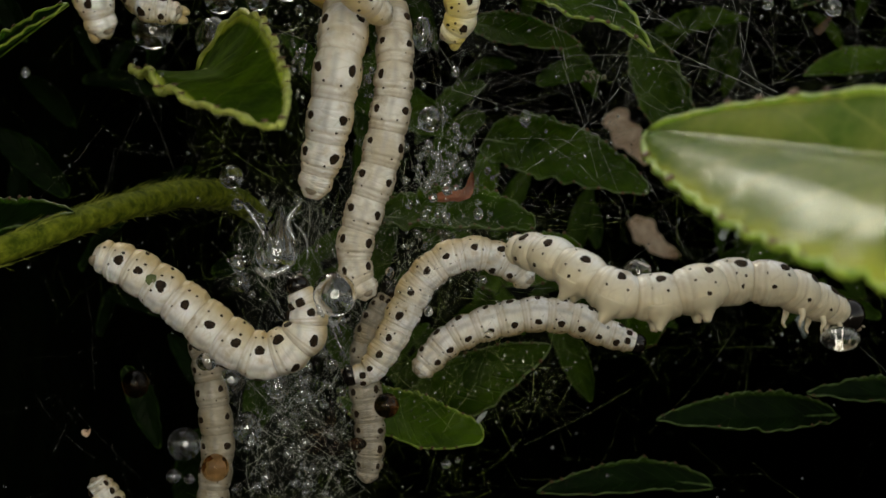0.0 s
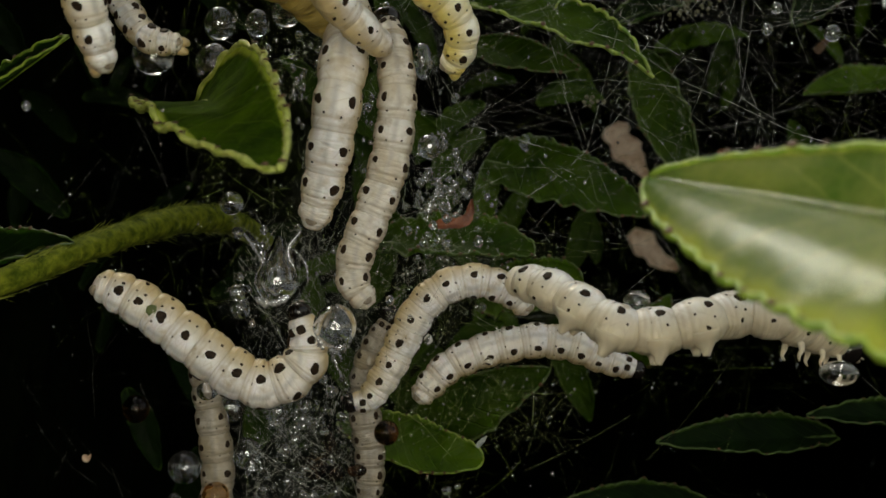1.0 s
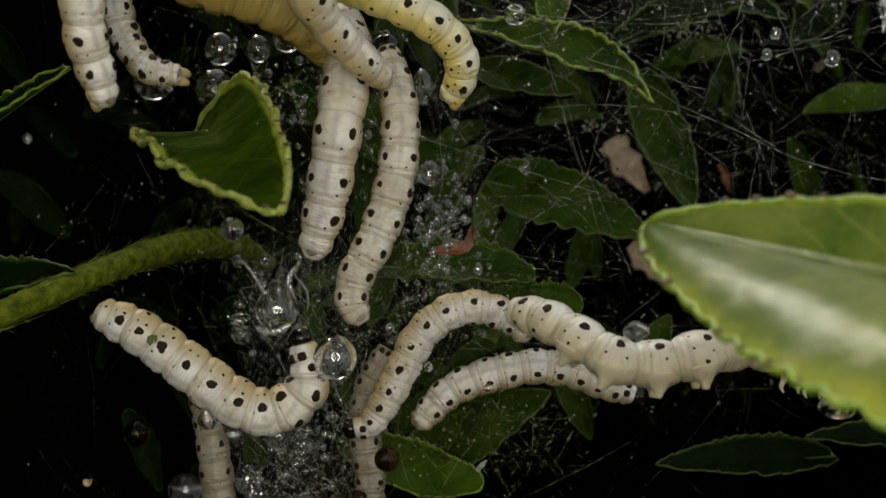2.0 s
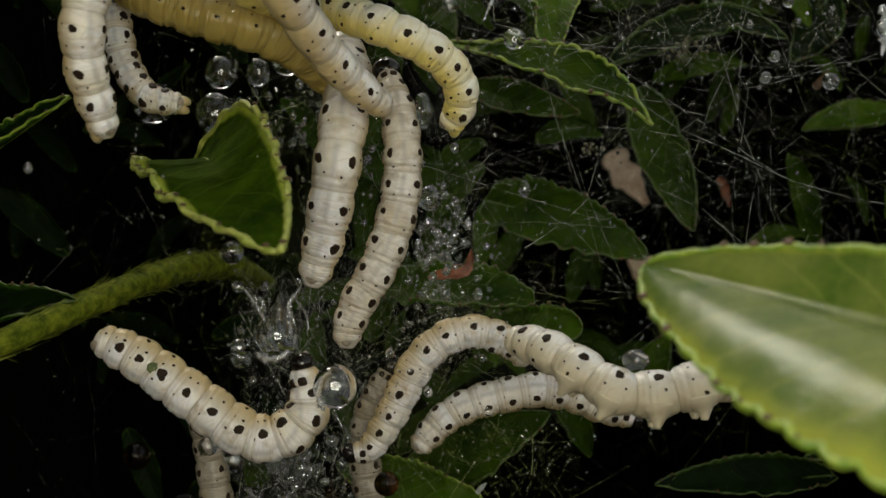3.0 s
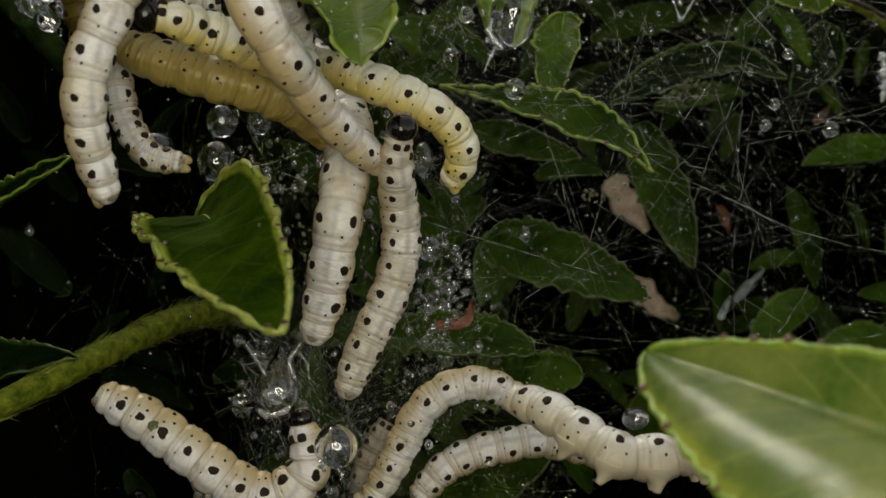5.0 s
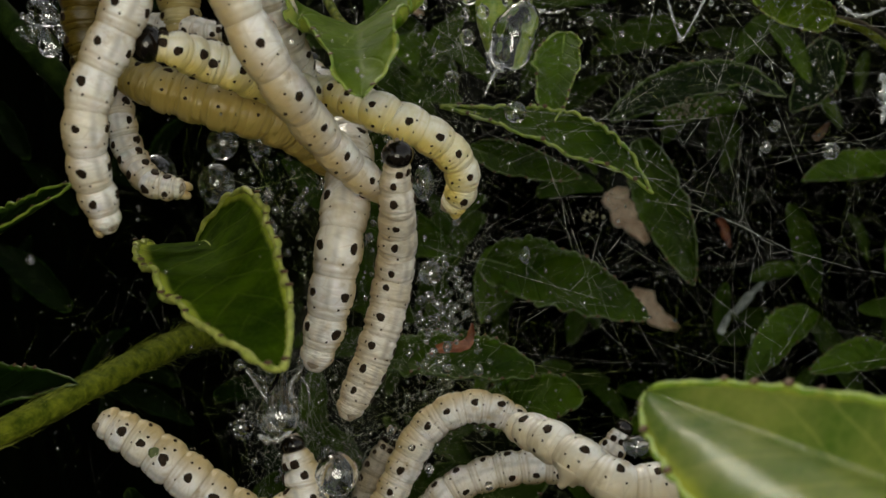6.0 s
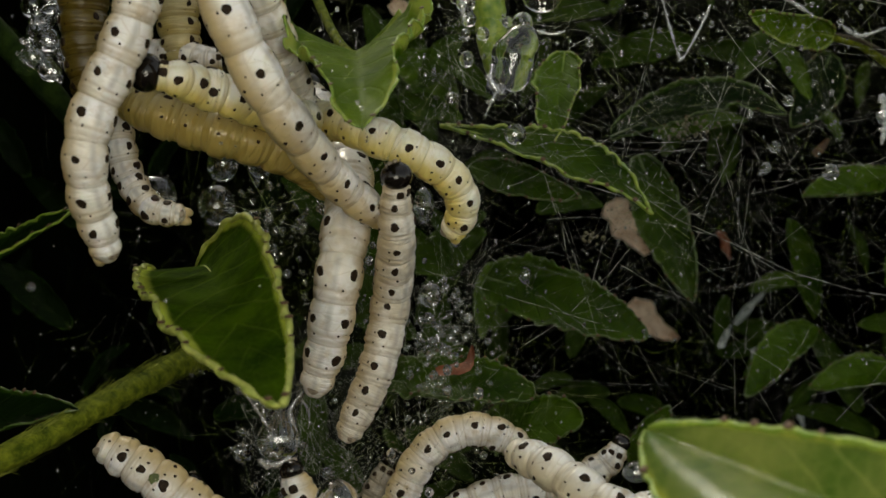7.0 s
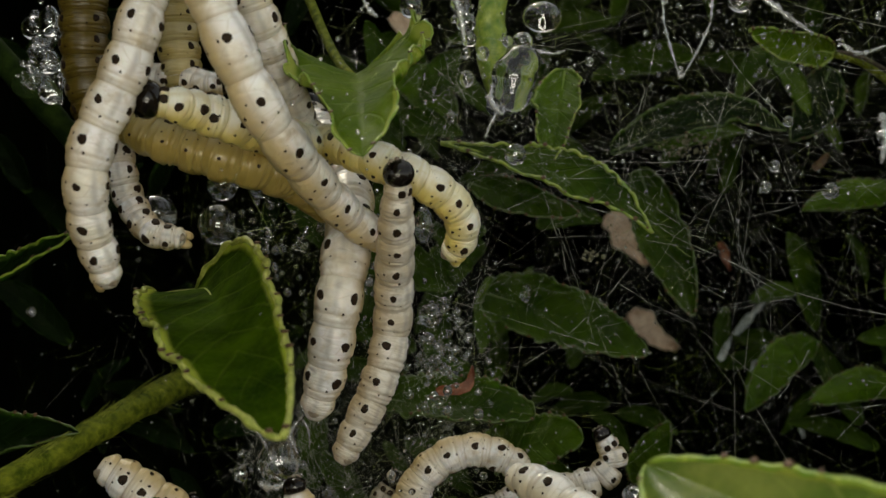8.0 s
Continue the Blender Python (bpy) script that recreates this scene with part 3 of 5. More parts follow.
# the pair that hangs in the middle
larva([(-10.82, 17.00, 26.24), (-8.33, 12.00, 22.34), (-6.66, 6.00, 18.25), (-6.70, 2.00, 14.75), (-6.96, 1.00, 12.41), (-7.38, 1.00, 9.75), (-8.00, 1.50, 6.71), (-8.85, 2.00, 3.54)], 3.35, FACING,
    "pale cream larva hanging straight down on silk", seed=2, rings=0.8)
BENDING += larva([(-3.75, 6.00, 18.09), (-3.39, 4.00, 15.64), (-3.28, 3.00, 12.75), (-3.54, 3.00, 9.67), (-4.32, 3.00, 5.82), (-5.36, 3.00, 2.54), (-5.97, 3.00, 0.42), (-5.90, 3.00, -1.50), (-4.97, 3.00, -3.31)], 2.75, (0.1, -1, 0.1),
    "slender dusky cream larva creeping down beside another", skin=DUSKY, rings=1.1, seed=3, shapes=[
    (0.0, [(-3.75, 6.00, 18.09), (-3.39, 4.00, 15.64), (-3.28, 3.00, 12.75), (-3.54, 3.00, 9.67), (-4.32, 3.00, 5.82), (-5.36, 3.00, 2.54), (-5.97, 3.00, 0.42), (-5.90, 3.00, -1.50), (-4.97, 3.00, -3.31)]),
    (1.5, [(-4.00, 6.00, 18.14), (-3.36, 4.00, 15.68), (-3.01, 3.00, 13.21), (-3.13, 3.00, 10.50), (-3.67, 3.00, 7.61), (-4.79, 3.00, 4.51), (-5.95, 3.00, 2.08), (-6.14, 3.00, 0.14), (-5.10, 3.00, -1.17)]),
    (3.5, [(-3.77, 5.00, 18.37), (-3.18, 4.00, 16.28), (-2.79, 3.00, 13.84), (-2.71, 3.00, 10.93), (-3.14, 3.00, 8.02), (-4.23, 3.00, 5.03), (-5.55, 3.00, 2.66), (-6.40, 3.00, 0.91), (-6.83, 3.00, -0.64)]),
    (4.5, [(-2.65, -1.00, 17.43), (-3.05, 0.00, 15.92), (-3.02, 2.00, 13.99), (-2.74, 3.00, 11.33), (-2.97, 3.00, 8.61), (-3.79, 3.00, 6.20), (-4.96, 3.00, 3.94), (-6.04, 3.00, 1.69), (-6.74, 3.00, -0.41)], (0.25, -1, 0.05)),
    (6.5, [(-3.03, -3.00, 17.49), (-3.11, -2.00, 16.09), (-3.07, -1.00, 14.28), (-3.22, 1.00, 12.23), (-3.65, 3.00, 9.69), (-4.08, 3.00, 7.16), (-4.82, 3.00, 4.44), (-5.87, 3.00, 2.02), (-6.73, 3.00, 0.27)], (0.6, -0.8, 0)),
    (8.0, [(-2.85, -5.00, 19.41), (-2.99, -4.00, 17.82), (-3.14, -2.00, 15.77), (-3.37, 1.00, 13.14), (-3.57, 3.00, 9.97), (-4.04, 3.00, 7.25), (-4.90, 3.00, 4.83), (-5.99, 3.00, 2.57), (-7.12, 3.00, 0.35)], (0.65, -0.75, 0))])
# the arched one and the one under it
larva([(-6.66, 12.00, -9.52), (-5.51, 12.00, -9.18), (-4.01, 12.00, -6.88), (-2.90, 12.00, -4.66), (-1.58, 12.00, -2.31), (0.47, 12.00, -0.73), (2.82, 12.00, -0.38), (5.17, 12.00, -1.24), (6.58, 12.00, -2.65)], 2.75, (0.5, -0.75, -0.3),
    "cream larva arched over a leaf, head on the silk", seed=4, head_share=0.58)

BENDING += larva([(14.75, 14.00, -7.20), (12.70, 14.00, -6.50), (10.30, 14.00, -5.45), (7.68, 14.00, -5.02), (5.28, 14.00, -5.28), (2.66, 14.00, -5.98), (0.26, 14.00, -7.20), (-2.01, 14.00, -9.64)], 2.75, (0, -1, 0.4),
    "cream larva lying along a leaf, raising its head", seed=5, head_share=0.55, shapes=[
    (0.0, [(14.75, 14.00, -7.20), (12.70, 14.00, -6.50), (10.30, 14.00, -5.45), (7.68, 14.00, -5.02), (5.28, 14.00, -5.28), (2.66, 14.00, -5.98), (0.26, 14.00, -7.20), (-2.01, 14.00, -9.64)]),
    (4.5, [(14.79, 14.00, -7.09), (12.59, 14.00, -6.47), (10.22, 14.00, -5.42), (7.54, 14.00, -4.94), (5.12, 14.00, -5.29), (2.48, 14.00, -5.95), (0.11, 14.00, -7.18), (-2.18, 14.00, -9.64)]),
    (6.0, [(13.86, 14.00, -2.58), (12.76, 14.00, -4.34), (10.34, 14.00, -5.22), (7.48, 14.00, -5.18), (4.97, 14.00, -5.44), (2.42, 14.00, -6.15), (0.04, 14.00, -7.38), (-2.25, 14.00, -9.84)]),
    (6.5, [(13.88, 14.00, -2.44), (12.91, 14.00, -3.59), (10.45, 14.00, -4.91), (7.50, 14.00, -5.35), (4.99, 14.00, -5.57), (2.43, 14.00, -6.27), (0.06, 14.00, -7.51), (-2.23, 14.00, -9.93)]),
    (8.0, [(12.45, 14.00, 0.24), (13.24, 14.00, -1.48), (11.88, 14.00, -3.02), (8.79, 14.00, -3.99), (5.71, 14.00, -4.70), (2.62, 14.00, -6.11), (0.11, 14.00, -7.65), (-2.27, 14.00, -10.07)])])
# the one that walks along the stalk, seen from its side
larva([(25.31, -3.00, -4.11), (23.15, -4.00, -3.21), (20.58, -5.00, -2.23), (17.97, -5.00, -2.05), (15.49, -6.00, -2.47), (13.09, -6.00, -2.99), (10.68, -6.00, -2.78), (8.57, -5.00, -1.57), (6.47, -3.00, -0.43), (4.61, 0.00, -0.04)], 3.1, (0.05, 0.10, 1),
    "plump cream larva with stubby prolegs, seen from its flank", skin=IVORY, seed=6, legs=True, rings=0.6, pinch=0.36)
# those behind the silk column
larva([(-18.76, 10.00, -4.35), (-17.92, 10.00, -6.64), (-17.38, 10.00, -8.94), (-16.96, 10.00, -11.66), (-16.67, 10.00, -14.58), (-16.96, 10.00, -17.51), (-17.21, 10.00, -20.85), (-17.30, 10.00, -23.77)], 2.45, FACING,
    "cream larva behind wet silk and drops", skin=CREAM_SHADED, seed=7)
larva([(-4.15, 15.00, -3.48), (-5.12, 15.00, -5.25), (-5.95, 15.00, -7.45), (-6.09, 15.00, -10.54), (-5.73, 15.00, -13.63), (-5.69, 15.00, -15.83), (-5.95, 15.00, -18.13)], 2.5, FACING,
    "cream larva hanging behind an arched one, skin darkened for shade", skin=CREAM_SHADED, seed=8)
larva([(-20.92, 6.00, -22.72), (-22.12, 6.00, -20.72), (-23.12, 6.00, -18.53), (-24.59, 6.00, -16.25)], 2.2, FACING, "small cream larva, tail up, in the dark", seed=9)
# the cluster above
larva([(-17.00, -7.50, 35.60), (-17.10, -8.60, 33.00), (-17.30, -9.60, 30.40), (-17.75, -10.00, 28.00), (-18.45, -10.00, 25.80), (-19.42, -10.00, 23.59), (-20.35, -10.00, 21.45), (-20.84, -10.00, 19.15), (-20.97, -9.00, 16.70), (-20.68, -8.00, 14.86), (-20.28, -7.00, 12.80)], 2.75, (0.6, -0.85, 0.1),
    "cream larva hanging from the cluster, tail down", seed=10, claspers=True, rings=0.45)
larva([(-22.89, 4.00, 24.90), (-22.50, 3.00, 22.83), (-22.01, 2.00, 20.43), (-21.31, 2.00, 18.12), (-19.69, 1.00, 16.18), (-17.41, 1.00, 15.65)], 2.1, FACING,
    "small cream larva curling its tail beside a bigger one", seed=11, claspers=True, spot=1.3, rings=0.5)
larva([(-16.00, -10.00, 40.38), (-14.75, -12.00, 35.19), (-13.95, -12.00, 31.35), (-13.05, -12.00, 28.63), (-11.96, -11.50, 25.99), (-10.82, -10.50, 23.53), (-9.55, -9.00, 21.38), (-8.27, -6.00, 19.49), (-6.72, -3.00, 17.64), (-5.11, -1.00, 16.22), (-3.72, 1.00, 15.34)], 2.85, (0.6, -0.65, 0.55),
    "long cream larva stretched across the cluster", seed=12, rings=0.45)
larva([(-10.47, 4.00, 23.52), (-8.79, 3.00, 22.64), (-6.72, 1.50, 21.81), (-4.35, 0.00, 20.79), (-1.91, 0.00, 19.73), (-0.03, 1.00, 18.65), (1.13, 2.00, 17.16), (1.14, 3.00, 15.62), (0.37, 4.00, 14.45)], 2.75, (0.5, -0.7, 0.7),
    "pale yellow larva with its tail bent down", skin=PALE_YELLOW, seed=13, claspers=True)
larva([(-17.46, -8.00, 23.90), (-16.15, -7.50, 23.69), (-14.99, -6.00, 23.38), (-13.42, -5.00, 23.00), (-11.97, -3.00, 22.56), (-9.98, 0.00, 22.18), (-7.80, 5.00, 21.82)], 2.9, (0, -1, 0.6),
    "yellow larva showing its black head", skin=PALE_YELLOW, seed=14, head_share=0.84)
larva([(-21.70, 1.00, 23.59), (-19.32, -1.00, 22.46), (-16.91, -1.00, 21.64), (-14.31, -1.00, 20.90), (-11.86, 0.00, 20.30), (-9.46, 2.00, 19.27), (-7.49, 6.00, 17.46)], 3.4, (0, 0.1, 1),
    "yellowish larva lying under the cluster", skin=YELLOW, seed=15, spot=0.72, rings=1.3)
larva([(-14.13, -2.00, 25.66), (-15.42, -2.00, 25.66), (-17.28, -1.00, 26.09), (-19.37, 0.00, 26.23), (-22.23, 3.00, 26.34)], 2.2, (0, -1, 0.6),
    "cream larva deep in the cluster", seed=16)
larva([(-16.91, -1.00, 36.56), (-17.35, -1.00, 33.96), (-17.58, -1.00, 31.36), (-17.50, -1.00, 29.14), (-17.28, -1.00, 26.91), (-17.09, -1.00, 24.87)], 2.9, FACING,
    "yellowish larva hanging behind others", skin=YELLOW, seed=17, spot=0.72)
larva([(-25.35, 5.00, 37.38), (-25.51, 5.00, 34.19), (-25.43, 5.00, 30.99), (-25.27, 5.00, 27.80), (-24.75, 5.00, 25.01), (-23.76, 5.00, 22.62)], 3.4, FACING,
    "brownish larva at the back of the cluster, shade in its skin colour", skin=BROWN_SHADED, seed=18, spot=0.72)
larva([(-13.25, -6.00, 34.16), (-12.37, -5.00, 31.60), (-11.56, -4.00, 29.14), (-10.84, -2.00, 26.94), (-10.17, 0.00, 24.80), (-9.68, 4.00, 22.92)], 2.7, (0.1, -1, 0.1),
    "greyish cream larva beside a longer one", skin=CREAM, seed=19)


# ---- leaves ----
def leaf(mid, width, up, label, blade=BLADE, rim=RIM, fold=(12, 12), curl=(10, 10), roll=45, wide=(1.0, 1.0), teeth=17, saw=0.11, wave=0.08,
         shape=(0.85, 0.75), specks=0.62, rim_mm=0.16, stalk=None, group="leaves of the shrub", seed=0, petiole_mm=0.35, crease=0.32, lift=0, quilt=0.02, sunk=0.11):
    """One serrate leaf. mid: the midrib from the stalk to the tip; up: the way its face looks; fold and curl in degrees for its two
    halves (positive lifts the edge); lift: more fold of the first half towards the base; stalk: where the leaf stalk goes, from the blade's base;
    quilt: how far the blade swells between its veins; sunk: how deep the midrib lies, in millimetres."""
    rng = random.Random(seed + 500)
    root = thing("leaf", mid[0], label, "leaf", group)
    base = Vector(mid[0])
    n, half = 4 * teeth + 1, 9
    path, length = spline(mid, n)
    axes = frames_along(path, Vector(up))
    grid = []
    for i, (c, (t, s, b)) in enumerate(zip(path, axes)):
        u = i / (n - 1)
        w = math.sin(math.pi * min(1, 0.03 + 0.97 * u) ** shape[0]) ** shape[1] if 0 < u < 1 else 0.02
        w = max(w, 0.015) * width / 2
        row = []
        for side, f, cu, wd in ((-1, fold[0], curl[0], wide[0]), (1, fold[1], curl[1], wide[1])):
            p, line = c.copy(), []
            if lift and side < 0:
                wd *= min(1, 0.25 + 3.2 * u)
            phase = (i % 4) / 4
            tooth = 1 + saw * math.sin(math.pi * phase) ** 0.6 * (0.75 + 1.1 * noise.noise(Vector((i // 4 * 0.9, seed, side * 3)))) if 0.04 < u < 0.985 else 1
            for k in range(1, half + 1):
                v = k / half
                a = radians(f + cu * v + (lift * (1 - u) if side < 0 else 0) + roll * max(0, v - 0.8) / 0.2 + wave * v * v * (230 * noise.noise(Vector((u * 5.0, side * 2.0, seed * 1.3))) + 260 * noise.noise(Vector((u * 13.0, side * 5.0, seed * 2.1)))))
                step = w * wd / half * (1 + (tooth - 1) * half if k == half else 1)
                p = p + (s * side * math.cos(a) + b * math.sin(a)) * step + t * step * 0.12
                bulge = quilt * w * math.sin((u * 9 - v * 1.5) * math.pi) * math.sin(math.pi * v)
                bulge += crease * v * noise.noise(p * 0.75 + Vector((seed, 0, 0)))
                line.append(p + b * bulge)
            row.append(line)
        grid.append(row[0][::-1] + [c.copy()] + row[1])
    cols = 2 * half + 1
    thick = 0.10
    verts, uvs, faces = [], [], []
    for lift in (1, -1):
        for i in range(n):
            for k in range(cols):
                verts.append((grid[i][k] + axes[i][2] * lift * thick / 2 - base) * MM)
                uvs.append((i / (n - 1), k / (cols - 1)))
    off = n * cols
    for i in range(n - 1):
        for k in range(cols - 1):
            q = (i * cols + k, i * cols + k + 1, (i + 1) * cols + k + 1, (i + 1) * cols + k)
            faces.append(q)
            faces.append(tuple(off + a for a in q[::-1]))
    blade_ob = part("blade", mesh_of("blade", verts, faces, blade, uvs), root)
    # pale thickened rims, one a side
    for k in (0, cols - 1):
        line = [(grid[i][k] - base) * MM for i in range(n)]
        radii = [rim_mm * MM * (0.5 + 0.45 * noise.noise(Vector((i * 0.35, seed, k)))) * (0.6 if i in (0, n - 1) else 1) for i in range(n)]
        v, f, uv = sweep(line, radii, Vector(up), 6)
        part("rim", mesh_of("rim", v, f, rim, uv), root, "pale toothed rim")
        if specks:
            for i in range(6, n - 2, 4):
                if rng.random() < specks:
                    r = rng.uniform(0.07, 0.17) * MM * min(1.5, rim_mm / 0.14)
                    t, s, b = axes[i]
                    m = Matrix.Translation((grid[i][k] - base) * MM + b * rim_mm * 0.8 * MM) @ Matrix((t, s, b)).transposed().to_4x4() @ Matrix.Diagonal((r, r, r, 1))
                    part("brown_speck", rng.choice(SPECKS), blade_ob, "", m)
    # midrib
    line = [(path[i] - axes[i][2] * sunk - base) * MM for i in range(n)]
    v, f, uv = sweep(line, [0.20 * MM * (1.15 - i / (n - 1)) for i in range(n)], Vector(up), 6)
    part("midrib", mesh_of("midrib", v, f, rim, uv), root, "pale midrib")
    if stalk:
        line, _ = spline([tuple(p) for p in stalk], 14)
        line = [(p - base) * MM for p in line]
        v, f, uv = sweep(line, [petiole_mm * MM * (1 + 0.02 * i) for i in range(14)], Vector((0.2, 0.3, 1)), 8)
        part("petiole", mesh_of("petiole", v, f, STALK, uv), root, "green leaf stalk")
    return root


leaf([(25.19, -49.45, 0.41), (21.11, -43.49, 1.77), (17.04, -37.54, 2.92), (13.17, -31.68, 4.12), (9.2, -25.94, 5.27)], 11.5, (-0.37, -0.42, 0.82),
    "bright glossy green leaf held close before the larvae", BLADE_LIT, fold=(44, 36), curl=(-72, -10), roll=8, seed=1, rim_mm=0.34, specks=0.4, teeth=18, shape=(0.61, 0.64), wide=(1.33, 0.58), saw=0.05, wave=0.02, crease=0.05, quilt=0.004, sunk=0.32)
leaf([(-18.1, 8.0, 12.0), (-16.0, 2.0, 12.1), (-12.9, -8.0, 10.0), (-9.8, -17.0, 7.4), (-7.9, -22.0, 5.8)], 9.0, (0, -0.25, 1),
    "cupped dark green leaf with a pale speckled rim", BLADE_CUP, RIM_PALE, fold=(14, -4), curl=(10, 2), lift=46, roll=14, seed=2, rim_mm=0.40, shape=(0.58, 0.75), wide=(0.98, 1.08), saw=0.06, wave=0.10,
    teeth=22, crease=0.2)
leaf([(-6.5, 9.0, 27.4), (-6.1, 4.0, 27.2), (-5.6, -2.0, 25.3), (-5.0, -8.0, 22.8), (-4.6, -12.3, 20.2)], 11.5, (-0.15, -0.55, 0.8),
    "green leaf with upturned toothed edges over the cluster", BLADE_MID, fold=(18, 28), curl=(8, 8), roll=30, seed=3, shape=(0.55, 0.7), saw=0.14, wave=0.15,
    stalk=[(-6.5, 9.0, 27.4), (-9, 16, 31), (-13, 24, 40)])
# out of view, added only to keep light off the cluster
leaf([(-34, 16, 46), (-27, 9, 44), (-20, 2, 41), (-12, -5, 38)], 13.0, (0.1, -0.3, 1),
    "unseen green leaf added over the cluster to shade it", BLADE, fold=(10, 10), seed=20)
leaf([(11.06, 30.00, 31.27), (10.45, 28.00, 28.20), (9.66, 26.00, 24.48), (8.79, 25.00, 21.15)], 5.0, (-0.2, -1, 0.2),
    "small narrow fresh green leaf", BLADE, fold=(24, 18), seed=4, shape=(0.7, 1.1))
leaf([(-0.27, 29.00, 24.64), (5.20, 26.00, 22.99), (10.46, 24.00, 21.28), (14.56, 22.00, 19.05), (17.53, 21.00, 16.36)], 4.4, (0.15, -1, 0.45),
    "green leaf with a bright toothed edge under silk", BLADE_PART_SHADED, fold=(10, 16), curl=(6, 14), shape=(1.35, 1.15), seed=5, rim_mm=0.3, saw=0.16, wave=0.12)
leaf([(4.13, 38.00, 10.64), (9.33, 34.00, 9.18), (14.40, 32.00, 7.19), (18.91, 32.00, 5.25)], 6.4, (0.2, -1, 0.2),
    "dark green leaf under a net of silk", BLADE_PART_SHADED, RIM_SHADED, fold=(8, 12), seed=6, saw=0.15, shape=(0.7, 0.6), wave=0.12)
leaf([(-5.87, 20.00, 2.63), (-1.63, 18.00, 2.42), (2.90, 16.00, 2.36), (7.22, 16.00, 1.64)], 5.2, (0, -0.75, 0.75),
    "dark green leaf behind an arched larva", BLADE_PART_SHADED, RIM_SHADED, seed=7, saw=0.16, shape=(0.95, 0.45), wave=0.12)
leaf([(3.15, 24.00, -2.49), (6.37, 21.00, -1.51), (9.12, 20.00, -0.88), (11.44, 19.00, -0.49)], 5.2, (0, -0.9, 0.4),
    "dark green leaf behind the larvae", BLADE, RIM_SHADED, seed=8, saw=0.15, shape=(1.0, 0.5), wave=0.12)
leaf([(-9.23, 28.00, -12.99), (-4.58, 25.00, -14.33), (-0.19, 23.00, -15.49), (3.41, 22.00, -15.67)], 5.0, (0, -0.9, 0.5),
    "rounded green leaf below the arched larva", BLADE, RIM, seed=9, shape=(1.15, 0.5), saw=0.15)
leaf([(-4.29, 30.00, -16.29), (0.30, 28.00, -13.49), (4.77, 27.00, -10.88), (9.40, 26.00, -8.41)], 6.0, (-0.2, -1, 0.3),
    "dark green leaf under the lying larva", BLADE_PART_SHADED, RIM_SHADED, seed=10)
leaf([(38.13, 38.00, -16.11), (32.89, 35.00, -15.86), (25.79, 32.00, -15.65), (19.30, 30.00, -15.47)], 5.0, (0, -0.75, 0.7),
    "toothed leaf with shade put into its green", BLADE_SHADED, RIM_SHADED, seed=11)
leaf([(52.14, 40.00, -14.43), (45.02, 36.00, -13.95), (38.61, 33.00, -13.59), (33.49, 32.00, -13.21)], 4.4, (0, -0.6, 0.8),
    "toothed leaf with shade put into its green", BLADE_SHADED, RIM_SHADED, seed=12)
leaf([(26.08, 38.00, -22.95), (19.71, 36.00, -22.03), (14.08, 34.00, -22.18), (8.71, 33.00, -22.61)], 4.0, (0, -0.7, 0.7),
    "toothed leaf with shade put into its green", BLADE_SHADED, RIM_SHADED, seed=13)
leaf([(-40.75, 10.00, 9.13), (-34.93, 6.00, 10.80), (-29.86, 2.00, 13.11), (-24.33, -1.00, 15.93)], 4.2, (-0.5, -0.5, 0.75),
    "green leaf with a pale edge beside the stalk, shade in its colour", BLADE_SHADED, RIM, fold=(16, 6), seed=14)
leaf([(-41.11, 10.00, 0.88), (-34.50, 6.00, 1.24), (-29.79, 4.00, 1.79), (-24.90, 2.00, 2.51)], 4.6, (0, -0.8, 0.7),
    "green leaf behind a stalk, shade in its colour", BLADE_SHADED, RIM_SHADED, seed=15)
leaf([(37.44, 36.00, 33.78), (34.40, 34.00, 33.99), (31.46, 33.00, 34.36), (28.60, 33.00, 35.57)], 3.6, (0.1, -0.8, -0.5),
    "small folded green leaf with dark teeth", BLADE_MID, fold=(25, 5), seed=16, stalk=[(37.44, 36.00, 33.78), (41.67, 38.00, 32.72), (47.99, 40.00, 28.53)])
leaf([(17.38, 46.00, 25.08), (23.29, 43.00, 27.43), (29.14, 41.00, 28.36), (33.78, 39.00, 26.64)], 5.5, (0, -0.8, 0.6),
    "leaf with a thin light edge, shade in its green", BLADE_SHADED, RIM_SHADED, seed=17)
leaf([(21.61, 54.00, 23.83), (22.96, 51.00, 18.74), (24.72, 49.00, 13.25), (26.51, 48.00, 7.88)], 6.0, (-0.3, -1, 0.1),
    "green leaf hanging down, shade put into its colour", BLADE_PART_SHADED, RIM_SHADED, seed=18)
leaf([(20.64, 48.00, -10.08), (21.45, 45.00, -6.57), (23.19, 44.00, -2.63)], 4.4, (-0.2, -1, 0.3), "green leaf hanging in the shade", BLADE, RIM_SHADED, seed=21)
leaf([(42.85, 60.00, 4.60), (37.82, 56.00, 1.72), (33.51, 54.00, -3.10)], 5.0, (-0.2, -0.8, 0.5), "dim green leaf deep in the web", BLADE, RIM_SHADED, seed=22)
leaf([(52.56, 58.00, -1.06), (46.03, 54.00, -0.60), (39.80, 52.00, -1.91)], 5.0, (0, -0.7, 0.6), "dim green leaf deep in the web", BLADE, RIM_SHADED, seed=23)
leaf([(52.01, 60.00, 22.26), (48.05, 58.00, 20.87), (40.36, 56.00, 19.39)], 5.0, (0, -0.7, 0.6), "dim green leaf deep in the web", BLADE, RIM_SHADED, seed=24)
leaf([(45.45, 62.00, 36.30), (42.85, 60.00, 31.42), (39.66, 58.00, 27.32)], 6.0, (0.2, -1, 0.3), "leaf hanging behind the web, shade in its green", BLADE_SHADED, RIM_SHADED, seed=25)
